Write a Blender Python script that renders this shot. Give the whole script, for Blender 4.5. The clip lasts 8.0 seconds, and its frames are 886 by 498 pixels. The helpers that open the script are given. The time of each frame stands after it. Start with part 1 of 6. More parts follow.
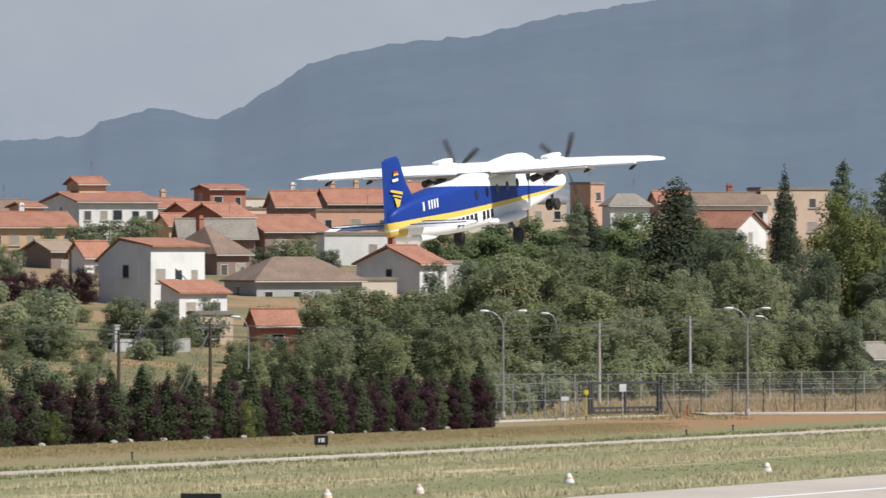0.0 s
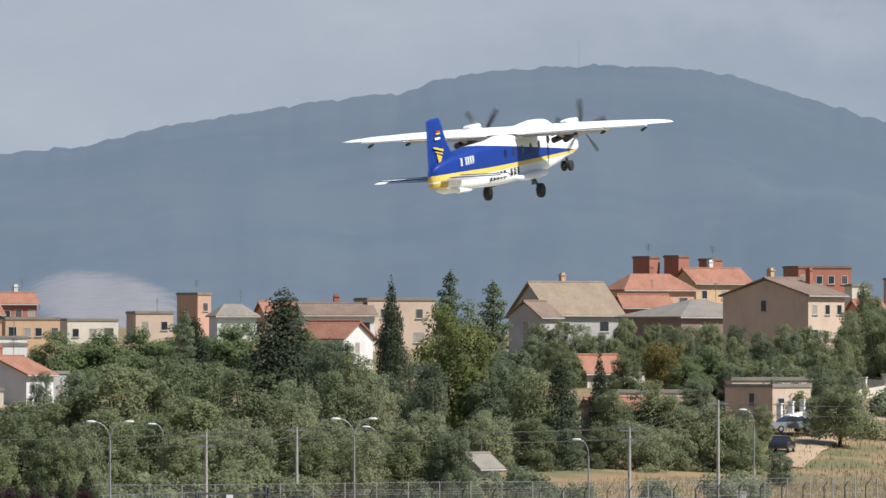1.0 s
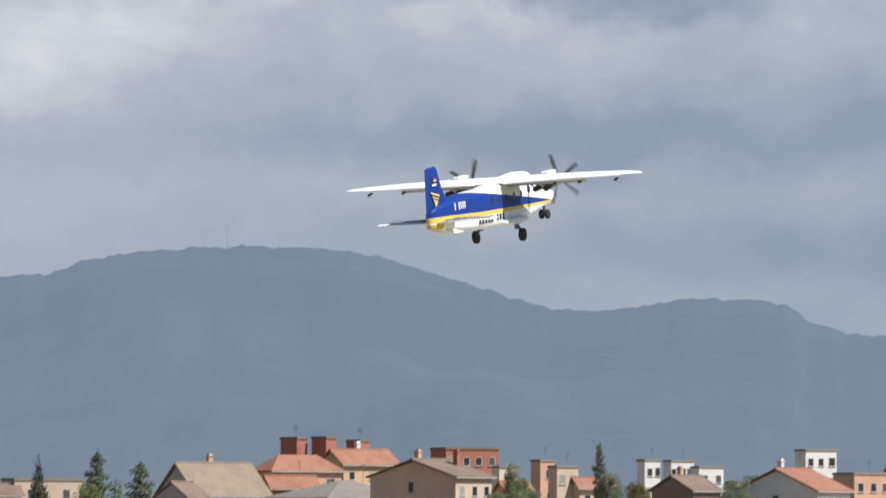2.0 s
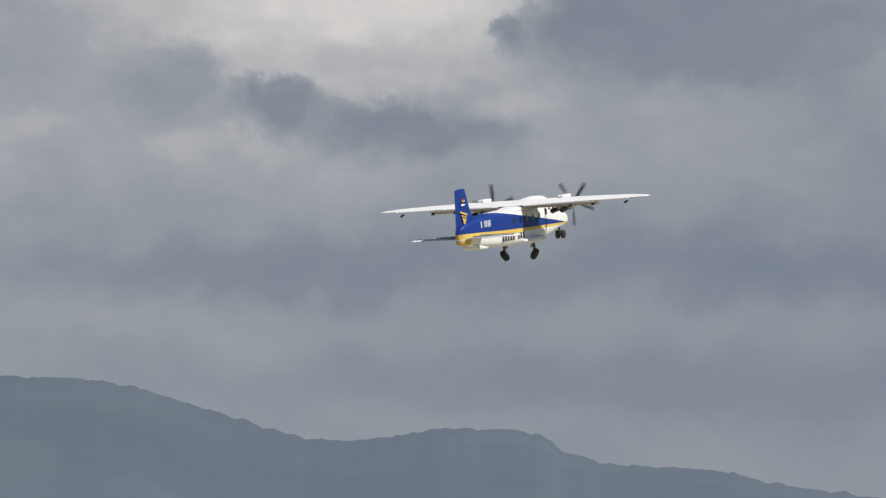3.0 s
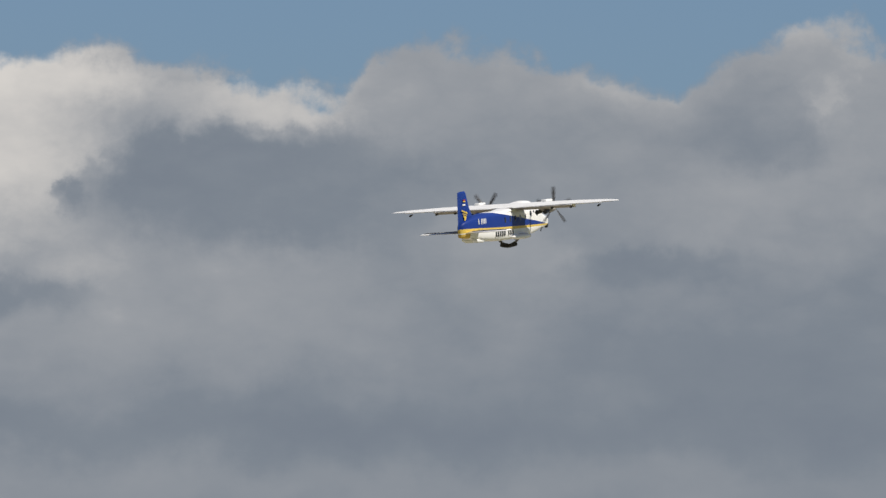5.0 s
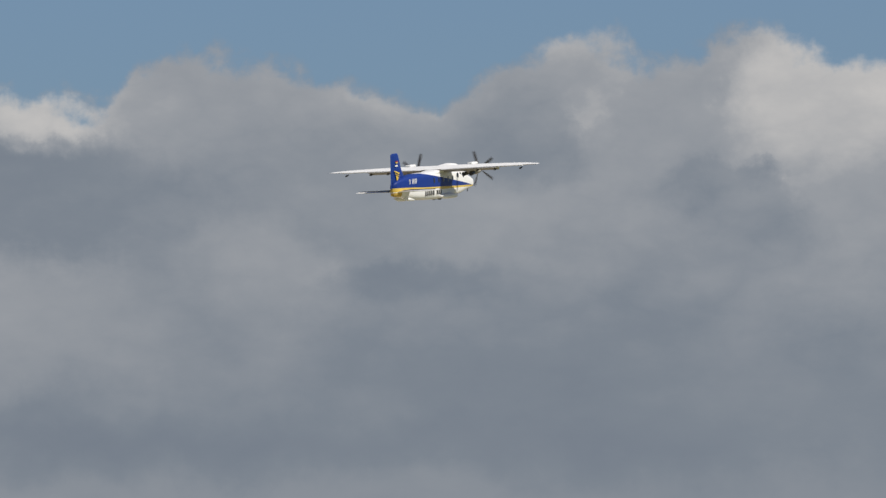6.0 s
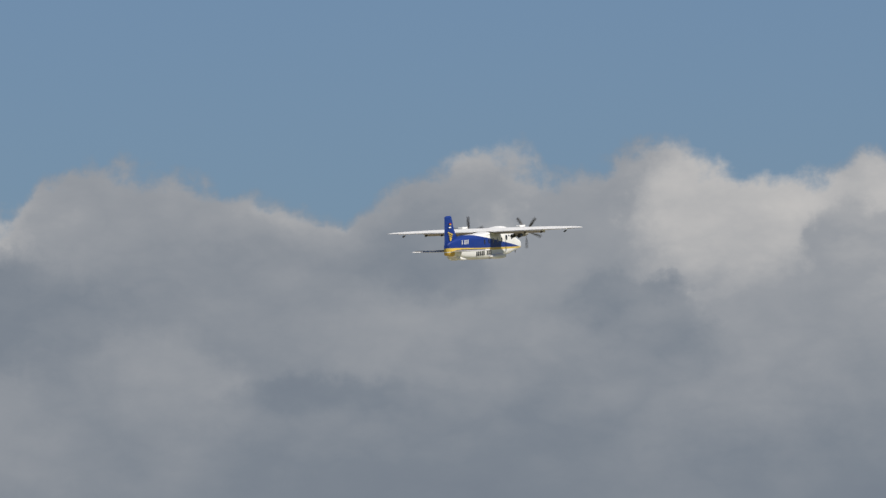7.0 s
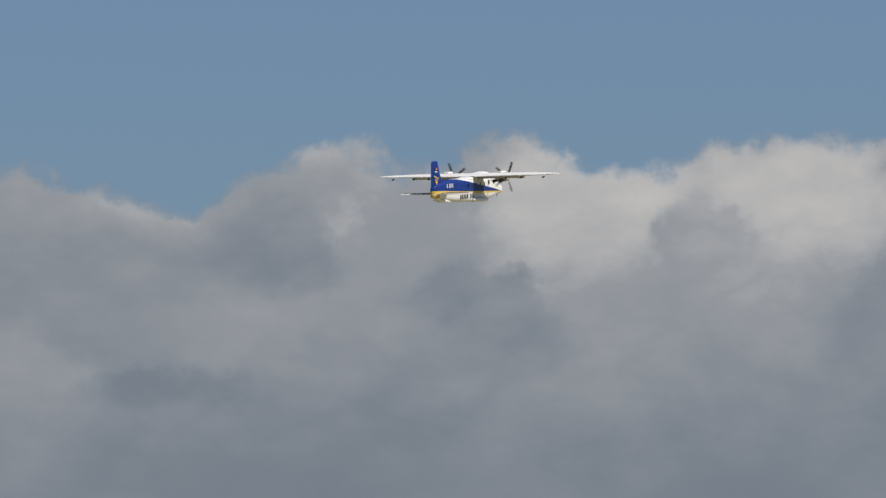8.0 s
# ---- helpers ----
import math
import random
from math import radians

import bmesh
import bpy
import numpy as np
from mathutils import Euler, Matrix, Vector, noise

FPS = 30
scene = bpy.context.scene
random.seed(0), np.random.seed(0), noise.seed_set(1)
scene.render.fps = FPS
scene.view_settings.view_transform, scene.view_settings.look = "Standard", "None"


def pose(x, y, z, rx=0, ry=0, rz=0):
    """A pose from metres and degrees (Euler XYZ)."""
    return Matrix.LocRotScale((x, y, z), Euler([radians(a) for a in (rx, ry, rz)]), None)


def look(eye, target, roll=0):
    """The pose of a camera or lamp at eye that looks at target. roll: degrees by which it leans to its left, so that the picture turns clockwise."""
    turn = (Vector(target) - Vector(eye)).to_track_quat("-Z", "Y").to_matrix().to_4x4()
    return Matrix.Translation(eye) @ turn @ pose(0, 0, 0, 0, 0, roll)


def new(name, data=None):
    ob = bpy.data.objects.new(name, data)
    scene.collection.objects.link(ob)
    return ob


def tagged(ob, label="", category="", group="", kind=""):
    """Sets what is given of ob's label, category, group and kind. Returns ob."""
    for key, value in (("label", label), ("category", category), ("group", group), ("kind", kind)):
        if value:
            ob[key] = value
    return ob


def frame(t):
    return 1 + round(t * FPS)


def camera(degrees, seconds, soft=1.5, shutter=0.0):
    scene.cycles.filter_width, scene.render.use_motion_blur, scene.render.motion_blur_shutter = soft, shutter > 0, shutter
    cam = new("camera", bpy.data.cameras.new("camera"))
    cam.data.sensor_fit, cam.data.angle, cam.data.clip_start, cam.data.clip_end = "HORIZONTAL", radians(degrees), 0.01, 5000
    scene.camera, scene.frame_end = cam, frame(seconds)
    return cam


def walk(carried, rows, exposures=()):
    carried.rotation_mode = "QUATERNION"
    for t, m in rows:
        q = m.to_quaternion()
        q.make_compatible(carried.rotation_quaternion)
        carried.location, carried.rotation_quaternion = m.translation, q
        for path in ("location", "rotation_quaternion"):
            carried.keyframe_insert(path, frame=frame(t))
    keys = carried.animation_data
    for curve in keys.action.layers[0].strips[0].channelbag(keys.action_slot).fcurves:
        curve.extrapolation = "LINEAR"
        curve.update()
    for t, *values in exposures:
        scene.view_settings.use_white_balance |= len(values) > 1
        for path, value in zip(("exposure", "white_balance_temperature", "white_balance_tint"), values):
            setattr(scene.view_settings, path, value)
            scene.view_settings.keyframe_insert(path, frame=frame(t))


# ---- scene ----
# ---- the camera: on a terrace beside the runway, panning with the aircraft ----
EYE = (0.0, 0.0, 12.6)
cam = camera(6.255, 8.0, soft=1.4, shutter=0.13)
PAN = [
    (0, -0.000, -0.044, -0.00),
    (0.1, 0.256, -0.030, -0.01),
    (0.2, 0.608, 0.021, -0.01),
    (0.4, 1.203, 0.177, -0.02),
    (0.5, 1.468, 0.260, -0.02),
    (0.7, 2.173, 0.407, -0.02),
    (0.8, 2.533, 0.522, -0.01),
    (1, 2.777, 0.737, -0.01),
    (1.3, 3.145, 0.985, 0.05),
    (1.5, 3.777, 1.141, 0.10),
    (1.7, 4.441, 1.274, 0.11),
    (1.8, 4.764, 1.404, 0.11),
    (2, 5.264, 2.018, 0.13),
    (2.1, 5.471, 2.295, 0.13),
    (2.2, 5.794, 2.503, 0.13),
    (3.3, 7.488, 3.036, 0.04),
    (3.5, 7.999, 3.141, 0.03),
    (3.7, 8.363, 3.166, 0.02),
    (3.9, 8.696, 3.278, 0.01),
    (4, 8.968, 3.410, 0.01),
    (4.2, 9.355, 3.591, 0.01),
    (5.3, 10.335, 4.272, -0.07),
    (5.5, 10.628, 4.368, -0.07),
    (5.7, 11.259, 4.275, -0.07),
    (6, 11.787, 4.169, -0.06),
    (6.2, 11.884, 4.210, -0.04),
    (6.5, 12.186, 4.420, -0.01),
    (6.8, 12.242, 4.778, 0.02),
    (7, 12.459, 4.974, 0.04),
    (7.3, 12.679, 5.012, 0.04),
    (7.5, 12.895, 4.812, 0.04),
    (7.7, 13.128, 4.854, 0.04),
    (8, 13.534, 4.925, 0.04),
]


def aim(bearing, elevation, lean):
    b, e = radians(bearing), radians(elevation)
    way = Vector((math.sin(b) * math.cos(e), math.cos(b) * math.cos(e), math.sin(e)))
    return look(EYE, Vector(EYE) + way * 100.0, lean)


walk(cam, [(t, aim(b, e, r)) for t, b, e, r in PAN],
     exposures=[(0.0, 0.48, 6300, 10), (1.5, 0.60, 6150, 10), (2.2, 0.50, 6300, 10), (3.3, 0.03, 6680, 10), (4.2, 0.03, 6710, 10), (5.5, 0.0, 6670, 10), (7.0, -0.04, 6650, 10), (8.0, -0.08, 6670, 10)])

# ---- world, sun ----
SUN_BEARING, SUN_HEIGHT = 119.0, 50.0
sun = new("sun", bpy.data.lights.new("sun", "SUN"))
sun.data.energy, sun.data.angle, sun.data.color = 3.9, radians(0.6), (1.0, 0.95, 0.87)
sb, sh = radians(SUN_BEARING), radians(SUN_HEIGHT)
SUN_WAY = Vector((math.sin(sb) * math.cos(sh), math.cos(sb) * math.cos(sh), math.sin(sh)))
sun.matrix_world = look(SUN_WAY * 300.0, (0, 0, 0))


class Nodes:
    """Short hand for node trees."""

    def __init__(self, tree, fresh=True):
        self.tree = tree
        if fresh:
            tree.nodes.clear()

    def add(self, kind, **inputs):
        node = self.tree.nodes.new(kind)
        for key, value in inputs.items():
            self.put(node.inputs[key.replace("_", " ")], value)
        return node

    def put(self, socket, value):
        if isinstance(value, bpy.types.NodeSocket):
            self.tree.links.new(value, socket)
        else:
            socket.default_value = value

    def math(self, op, a, b=0.0, c=0.0, clamp=False):
        node = self.tree.nodes.new("ShaderNodeMath")
        node.operation, node.use_clamp = op, clamp
        for socket, value in zip(node.inputs, (a, b, c)):
            self.put(socket, value)
        return node.outputs[0]

    def noise(self, vector, scale, detail=4.0, rough=0.55, distort=0.0):
        node = self.add("ShaderNodeTexNoise", Vector=vector, Scale=scale, Detail=detail, Roughness=rough, Distortion=distort)
        return node.outputs["Fac"]

    def step(self, value, low, high):
        node = self.tree.nodes.new("ShaderNodeMapRange")
        node.interpolation_type = "SMOOTHSTEP"
        for key, item in (("Value", value), ("From Min", low), ("From Max", high)):
            self.put(node.inputs[key], item)
        return node.outputs[0]

    def mix(self, fac, a, b):
        node = self.tree.nodes.new("ShaderNodeMix")
        node.data_type = "RGBA"
        for socket, value in zip((node.inputs["Factor"], node.inputs[6], node.inputs[7]), (fac, a, b)):
            self.put(socket, value)
        return node.outputs[2]

    def xyz(self, x, y, z):
        node = self.tree.nodes.new("ShaderNodeCombineXYZ")
        for socket, value in zip(node.inputs, (x, y, z)):
            self.put(socket, value)
        return node.outputs[0]


def rgb(r, g, b):
    return (r, g, b, 1.0)


def make_world():
    """Clear blue sky above a bank of cumulus that reaches down to the hills."""
    world = bpy.data.worlds.new("sky")
    scene.world = world
    world.use_nodes = True
    n = Nodes(world.node_tree)
    sky = n.add("ShaderNodeTexSky")
    sky.sky_type, sky.sun_disc = "NISHITA", False
    sky.sun_elevation, sky.sun_rotation = radians(SUN_HEIGHT), radians(SUN_BEARING)
    sky.air_density, sky.dust_density, sky.ozone_density = 1.0, 1.5, 1.0
    way = n.add("ShaderNodeTexCoord").outputs["Generated"]
    part_of = n.add("ShaderNodeSeparateXYZ", Vector=way)
    x, y, z = part_of.outputs
    az = n.math("MULTIPLY", n.math("ARCTAN2", x, y), 57.2958)
    el = n.math("MULTIPLY", n.math("ARCSINE", z), 57.2958)
    flat = n.xyz(az, el, 0.0)
    wide = n.xyz(az, n.math("MULTIPLY", el, 1.7), 0.0)
    warp = n.math("MULTIPLY", n.math("SUBTRACT", n.noise(flat, 1.5, 7.0, 0.56), 0.5), 0.8)
    warp2 = n.math("MULTIPLY", n.math("SUBTRACT", n.noise(n.xyz(el, az, 7.0), 1.4, 7.0, 0.56), 0.5), 1.0)
    azw = n.math("ADD", az, warp2)
    elw = n.math("ADD", el, warp)

    def puff(ca, ce, wa, we, gain):
        a = n.math("DIVIDE", n.math("SUBTRACT", azw, ca), wa)
        e = n.math("DIVIDE", n.math("SUBTRACT", elw, ce), we)
        r = n.math("ADD", n.math("MULTIPLY", a, a), n.math("MULTIPLY", e, e))
        return n.math("MULTIPLY", n.math("EXPONENT", n.math("MULTIPLY", n.math("POWER", r, 1.15), -0.9)), gain)

    def total(items):
        out = items[0]
        for item in items[1:]:
            out = n.math("ADD", out, item)
        return out

    # the height of the cumulus tops, in degrees above the horizon
    top = total([n.math("MULTIPLY_ADD", n.math("MINIMUM", n.math("MAXIMUM", az, 4.0), 18.0), 0.012, 5.2)]
                + [puff_top(n, azw, *p) for p in TOPS])
    # far from this part of the sky the clouds break up
    far = n.step(n.math("ABSOLUTE", n.math("SUBTRACT", az, 10.0)), 25.0, 60.0)
    broken = n.math("MULTIPLY", n.step(n.noise(way, 3.0, 6.0, 0.6), 0.48, 0.66), 0.85)
    frill = n.math("MULTIPLY", n.math("SUBTRACT", n.noise(flat, 5.0, 6.0, 0.6), 0.5), 0.22)
    edge = n.math("SUBTRACT", top, n.math("ADD", elw, frill))
    bank = n.step(edge, -0.06, 0.12)
    cover = n.math("MAXIMUM", n.math("MULTIPLY", bank, n.math("SUBTRACT", 1.0, n.math("MULTIPLY", far, 0.4))),
                   n.math("MULTIPLY", broken, n.step(el, 8.0, 16.0)), clamp=True)
    lump = n.math("SUBTRACT", n.noise(wide, 0.6, 7.0, 0.52), 0.5)
    fine = n.math("SUBTRACT", n.math("ABSOLUTE", n.math("SUBTRACT", n.noise(wide, 1.1, 5.0, 0.55), 0.5)), 0.10)
    rim = n.math("MULTIPLY", n.math("MULTIPLY", n.step(edge, 0.55, 0.0), n.step(edge, -0.05, 0.1)), RIM)
    grain = n.math("ADD", n.math("MULTIPLY", lump, 0.34), n.math("MULTIPLY", fine, 0.46))
    shade = total([n.math("MULTIPLY_ADD", lump, 0.16, CLOUD_BASE), rim] + [puff(*p) for p in PUFFS])
    # single billows, the farther ones first: a firm or a soft outline over what lies behind
    curl = n.noise(flat, 3.2, 6.0, 0.6)
    curl2 = n.noise(n.xyz(el, az, 3.0), 3.2, 6.0, 0.6)
    azb = n.math("MULTIPLY_ADD", n.math("SUBTRACT", curl2, 0.5), 0.50, n.math("MULTIPLY_ADD", warp2, 0.42, az))
    elb = n.math("MULTIPLY_ADD", n.math("SUBTRACT", curl, 0.5), 0.42, n.math("MULTIPLY_ADD", warp, 0.42, el))
    for ca, ce, wa, we, tone, lift, soft in BILLOWS:
        a = n.math("DIVIDE", n.math("SUBTRACT", azb, ca), wa)
        e = n.math("DIVIDE", n.math("SUBTRACT", elb, ce), we)
        r = n.math("SQRT", n.math("ADD", n.math("MULTIPLY", a, a), n.math("MULTIPLY", e, e)))
        # outlines melt away towards the foot of a billow
        melt = n.math("MULTIPLY_ADD", n.step(e, 0.5, -0.8), 0.5, soft)
        mask = n.step(n.math("SUBTRACT", r, 1.0), melt, n.math("MULTIPLY", melt, -1.0))
        own = n.math("MULTIPLY_ADD", e, lift, tone)
        fade = n.add("ShaderNodeMix", Factor=mask)
        n.put(fade.inputs[2], shade)
        n.put(fade.inputs[3], own)
        shade = fade.outputs[0]
    # smooth, level layers near the horizon, lumps above
    shade = n.math("MULTIPLY_ADD", grain, n.math("MULTIPLY_ADD", n.step(el, 2.4, 4.4), 0.72, 0.28), shade)
    shade = n.math("MAXIMUM", shade, 0.0, clamp=True)
    ramp = n.add("ShaderNodeValToRGB", Fac=shade)
    els = ramp.color_ramp.elements
    els[0].position, els[0].color = 0.0, rgb(0.142, 0.175, 0.232)
    els[1].position, els[1].color = 1.0, rgb(0.64, 0.625, 0.61)
    for pos, col in ((0.3, (0.203, 0.237, 0.285)), (0.6, (0.312, 0.335, 0.370))):
        e = els.new(pos)
        e.color = rgb(*col)
    blue = n.add("ShaderNodeVectorMath", **{"Vector": sky.outputs[0]})
    blue.operation = "MULTIPLY"
    blue.inputs[1].default_value = SKY_GAIN
    # duller round the unseen rest of the sky, added to cut the fill light
    far_dim = n.add("ShaderNodeVectorMath", **{"Vector": blue.outputs[0]})
    far_dim.operation = "SCALE"
    n.put(far_dim.inputs["Scale"], n.math("MULTIPLY_ADD", far, -0.45, 1.0))
    col = n.mix(cover, far_dim.outputs[0], ramp.outputs[0])
    back = n.add("ShaderNodeBackground", Color=col, Strength=1.0)
    out = n.add("ShaderNodeOutputWorld", Surface=back.outputs[0])


def puff_top(n, az, centre, width, height):
    a = n.math("DIVIDE", n.math("SUBTRACT", az, centre), width)
    return n.math("MULTIPLY", n.math("EXPONENT", n.math("MULTIPLY", n.math("MULTIPLY", a, a), -1.0)), height)


CLOUD_BASE, RIM = 0.45, 0.20
SKY_GAIN = (0.0535, 0.0662, 0.0870)
# bearing, half width, height of each cloud head
TOPS = [(7.4, 0.9, 0.25), (10.05, 0.5, 0.24), (10.85, 0.25, 0.10), (9.35, 0.35, -0.12), (11.5, 0.5, -0.06), (12.9, 0.38, 0.30), (12.4, 0.4, 0.10), (14.0, 0.6, 0.30), (15.9, 0.9, 0.36), (17.4, 0.8, 0.4)]
# broad tones: bearing, elevation, half widths, gain
PUFFS = [(8.0, 2.82, 6.0, 0.20, -0.11), (8.0, 2.40, 6.0, 0.14, 0.05), (9.0, 1.95, 6.0, 0.25, -0.10), (4.3, 3.6, 2.4, 0.30, 0.07), (7.2, 3.5, 3.0, 0.3, 0.10),
         (3.0, 2.6, 4.0, 1.3, 0.08), (15.0, 3.55, 3.0, 0.5, -0.12), (-1.5, 1.6, 3.0, 0.9, 0.10), (12.5, 3.0, 6.0, 0.6, -0.10), (10.0, 2.2, 5.0, 0.8, -0.06),
         (4.6, 3.9, 1.6, 0.3, 0.15), (2.5, 3.5, 1.2, 0.5, 0.2), (6.0, 4.7, 1.8, 0.5, 0.22), (5.5, 2.75, 1.3, 0.2, -0.08)]
# bearing, elevation, half widths, tone, gain towards the top, softness of the outline
BILLOWS = [
    # the bright bank over the ridge
    (5.4, 4.75, 1.0, 0.5, 0.74, 0.05, 0.5), (6.6, 4.62, 1.15, 0.46, 0.92, 0.06, 0.4), (6.85, 5.2, 1.1, 0.3, 0.95, 0.03, 0.3), (7.75, 4.12, 0.45, 0.34, 0.74, 0.05, 0.4),
    (6.5, 4.15, 0.7, 0.24, 0.72, 0.05, 0.5), (8.9, 4.50, 1.25, 0.55, 0.31, -0.03, 0.16), (8.55, 5.1, 0.6, 0.15, 0.68, 0.06, 0.3), (5.05, 4.12, 0.36, 0.27, 0.46, 0.05, 0.5),
    (5.83, 3.99, 0.34, 0.17, 0.30, 0.06, 0.35), (6.58, 3.83, 0.50, 0.15, 0.31, 0.06, 0.4), (7.5, 4.46, 0.13, 0.10, 0.38, 0.05, 0.5), (7.05, 3.72, 0.5, 0.12, 0.36, 0.0, 0.6),
    (10.46, 4.1, 0.4, 0.26, 0.54, 0.05, 0.6), (9.0, 3.7, 0.7, 0.34, 0.54, 0.0, 0.6), (10.7, 3.9, 0.42, 0.28, 0.56, 0.05, 0.5),
    # the middle heads
    (8.95, 5.08, 0.55, 0.17, 0.78, 0.06, 0.3), (10.05, 5.12, 0.50, 0.40, 0.56, 0.04, 0.4), (10.82, 5.19, 0.28, 0.17, 0.58, 0.06, 0.4),
    (11.65, 3.95, 0.6, 0.13, 0.29, 0.0, 0.6), (12.6, 4.4, 0.8, 0.32, 0.57, 0.03, 0.6), (8.8, 3.7, 0.5, 0.35, 0.58, 0.0, 0.6),
    # the tall heads, lit on their far flank
    (12.84, 5.45, 0.36, 0.32, 0.62, 0.12, 0.2), (12.9, 5.02, 0.36, 0.28, 0.68, 0.04, 0.35), (12.42, 4.95, 0.42, 0.26, 0.42, 0.10, 0.22),
    (14.55, 5.12, 0.78, 0.66, 0.80, 0.03, 0.3), (14.75, 4.3, 0.8, 0.5, 0.60, 0.08, 0.5), (13.32, 5.02, 0.34, 0.38, 0.55, 0.06, 0.22),
    (13.75, 4.62, 0.42, 0.20, 0.36, 0.08, 0.24), (14.05, 4.35, 0.35, 0.25, 0.40, 0.06, 0.4),
    (16.1, 5.25, 0.85, 0.50, 0.80, 0.02, 0.35), (15.35, 4.88, 0.34, 0.44, 0.60, 0.06, 0.2), (15.8, 4.5, 0.5, 0.3, 0.60, 0.05, 0.5), (16.75, 4.42, 0.42, 0.44, 0.42, 0.05, 0.22)]
make_world()

# ---- materials ----
def material(name, make, rough=0.8, metal=0.0, bump=0.0, bump_scale=20.0, coat=0.0, coords="Object"):
    """A principled material whose colour make(n, coord) gives as a socket or a colour."""
    mat = bpy.data.materials.new(name)
    mat.use_nodes = True
    n = Nodes(mat.node_tree)
    coord = n.add("ShaderNodeTexCoord").outputs[coords]
    col = make(n, coord)
    bsdf = n.add("ShaderNodeBsdfPrincipled", Roughness=rough, Metallic=metal)
    n.put(bsdf.inputs["Base Color"], col)
    n.put(bsdf.inputs["Coat Weight"], coat)
    if bump:
        b = n.add("ShaderNodeBump", Height=n.noise(coord, bump_scale, 5.0), Strength=bump, Distance=0.05)
        n.put(bsdf.inputs["Normal"], b.outputs[0])
    n.add("ShaderNodeOutputMaterial", Surface=bsdf.outputs[0])
    return mat


def mottled(a, b, scale=2.0, c=None, scale2=14.0):
    """Two colours in soft patches, and a third in finer grain."""
    def make(n, coord):
        col = n.mix(n.step(n.noise(coord, scale), 0.35, 0.68), rgb(*a), rgb(*b))
        if c is not None:
            col = n.mix(n.math("MULTIPLY", n.step(n.noise(coord, scale2), 0.5, 0.7), 0.6), col, rgb(*c))
        return col
    return make


def plaster(name, col, dirt=0.75):
    def make(n, coord):
        base = n.mix(n.step(n.noise(coord, 0.5, 5.0), 0.35, 0.7), rgb(*col), rgb(*[c * 0.88 for c in col]))
        streak = n.add("ShaderNodeMapping", Vector=coord)
        streak.inputs["Scale"].default_value = (3.0, 3.0, 0.35)
        return n.mix(n.math("MULTIPLY", n.step(n.noise(streak.outputs[0], 1.2, 6.0), 0.5, 0.8), 0.5), base,
                     rgb(*[c * dirt for c in col]))
    return material(name, make, 0.9, bump=0.15)


def roof_tiles(name, a, b, c):
    def make(n, coord):
        col = n.mix(n.step(n.noise(coord, 0.6, 4.0), 0.35, 0.65), rgb(*a), rgb(*b))
        return n.mix(n.math("MULTIPLY", n.step(n.noise(coord, 5.0, 3.0), 0.5, 0.66), 0.7), col, rgb(*c))
    return material(name, make, 0.85, bump=0.5, bump_scale=6.0)


def foliage(name, a, b, c):
    """Leaves: each its own tint, in larger patches of tone."""
    def make(n, coord):
        rnd = n.add("ShaderNodeNewGeometry").outputs["Random Per Island"]
        ob = n.add("ShaderNodeObjectInfo").outputs["Random"]
        col = n.mix(n.step(n.noise(coord, 0.35, 3.0), 0.38, 0.64), rgb(*a), rgb(*b))
        col = n.mix(n.math("MULTIPLY", rnd, 0.45), col, rgb(*c))
        hue = n.add("ShaderNodeHueSaturation", Color=col)
        n.put(hue.inputs["Value"], n.math("MULTIPLY_ADD", ob, 0.35, 0.8))
        n.put(hue.inputs["Hue"], n.math("MULTIPLY_ADD", ob, -0.015, 0.508))
        return hue.outputs[0]
    mat = material(name, make, 0.85)
    n = Nodes(mat.node_tree, False)
    bsdf = next(k for k in mat.node_tree.nodes if k.type == "BSDF_PRINCIPLED")
    bsdf.inputs["Specular IOR Level"].default_value = 0.2
    out = next(k for k in mat.node_tree.nodes if k.type == "OUTPUT_MATERIAL")
    thin = n.add("ShaderNodeBsdfTranslucent", Color=bsdf.inputs["Base Color"].links[0].from_socket)
    both = n.add("ShaderNodeMixShader", Fac=0.54)
    n.put(both.inputs[1], bsdf.outputs[0])
    n.put(both.inputs[2], thin.outputs[0])
    n.put(out.inputs[0], both.outputs[0])
    return mat


M = {}
M["white"] = plaster("white_plaster", (0.72, 0.71, 0.68))
M["cream"] = plaster("cream_plaster", (0.70, 0.63, 0.52))
M["ochre"] = plaster("ochre_plaster", (0.60, 0.40, 0.24))
M["beige"] = plaster("beige_plaster", (0.60, 0.46, 0.35))
M["pink"] = plaster("salmon_plaster", (0.60, 0.36, 0.25))
M["grey"] = plaster("grey_render", (0.42, 0.41, 0.39))
M["dark"] = plaster("brown_render", (0.25, 0.18, 0.15))
M["brick"] = plaster("red_brick", (0.38, 0.15, 0.10))
M["orange_roof"] = roof_tiles("terracotta_tiles", (0.344, 0.156, 0.097), (0.272, 0.117, 0.071), (0.400, 0.218, 0.147))
M["brown_roof"] = roof_tiles("weathered_tiles", (0.190, 0.132, 0.095), (0.237, 0.167, 0.121), (0.133, 0.098, 0.079))
M["tan_roof"] = roof_tiles("sand_tiles", (0.304, 0.230, 0.155), (0.255, 0.191, 0.130), (0.196, 0.157, 0.120))
M["grey_roof"] = roof_tiles("fibre_cement", (0.25, 0.22, 0.18), (0.2, 0.18, 0.15), (0.31, 0.27, 0.22))
M["window"] = material("window_glass", lambda n, c: rgb(0.03, 0.035, 0.04), 0.08)
M["shutter"] = material("dark_shutter", mottled((0.06, 0.055, 0.05), (0.1, 0.09, 0.08), 3.0), 0.7)
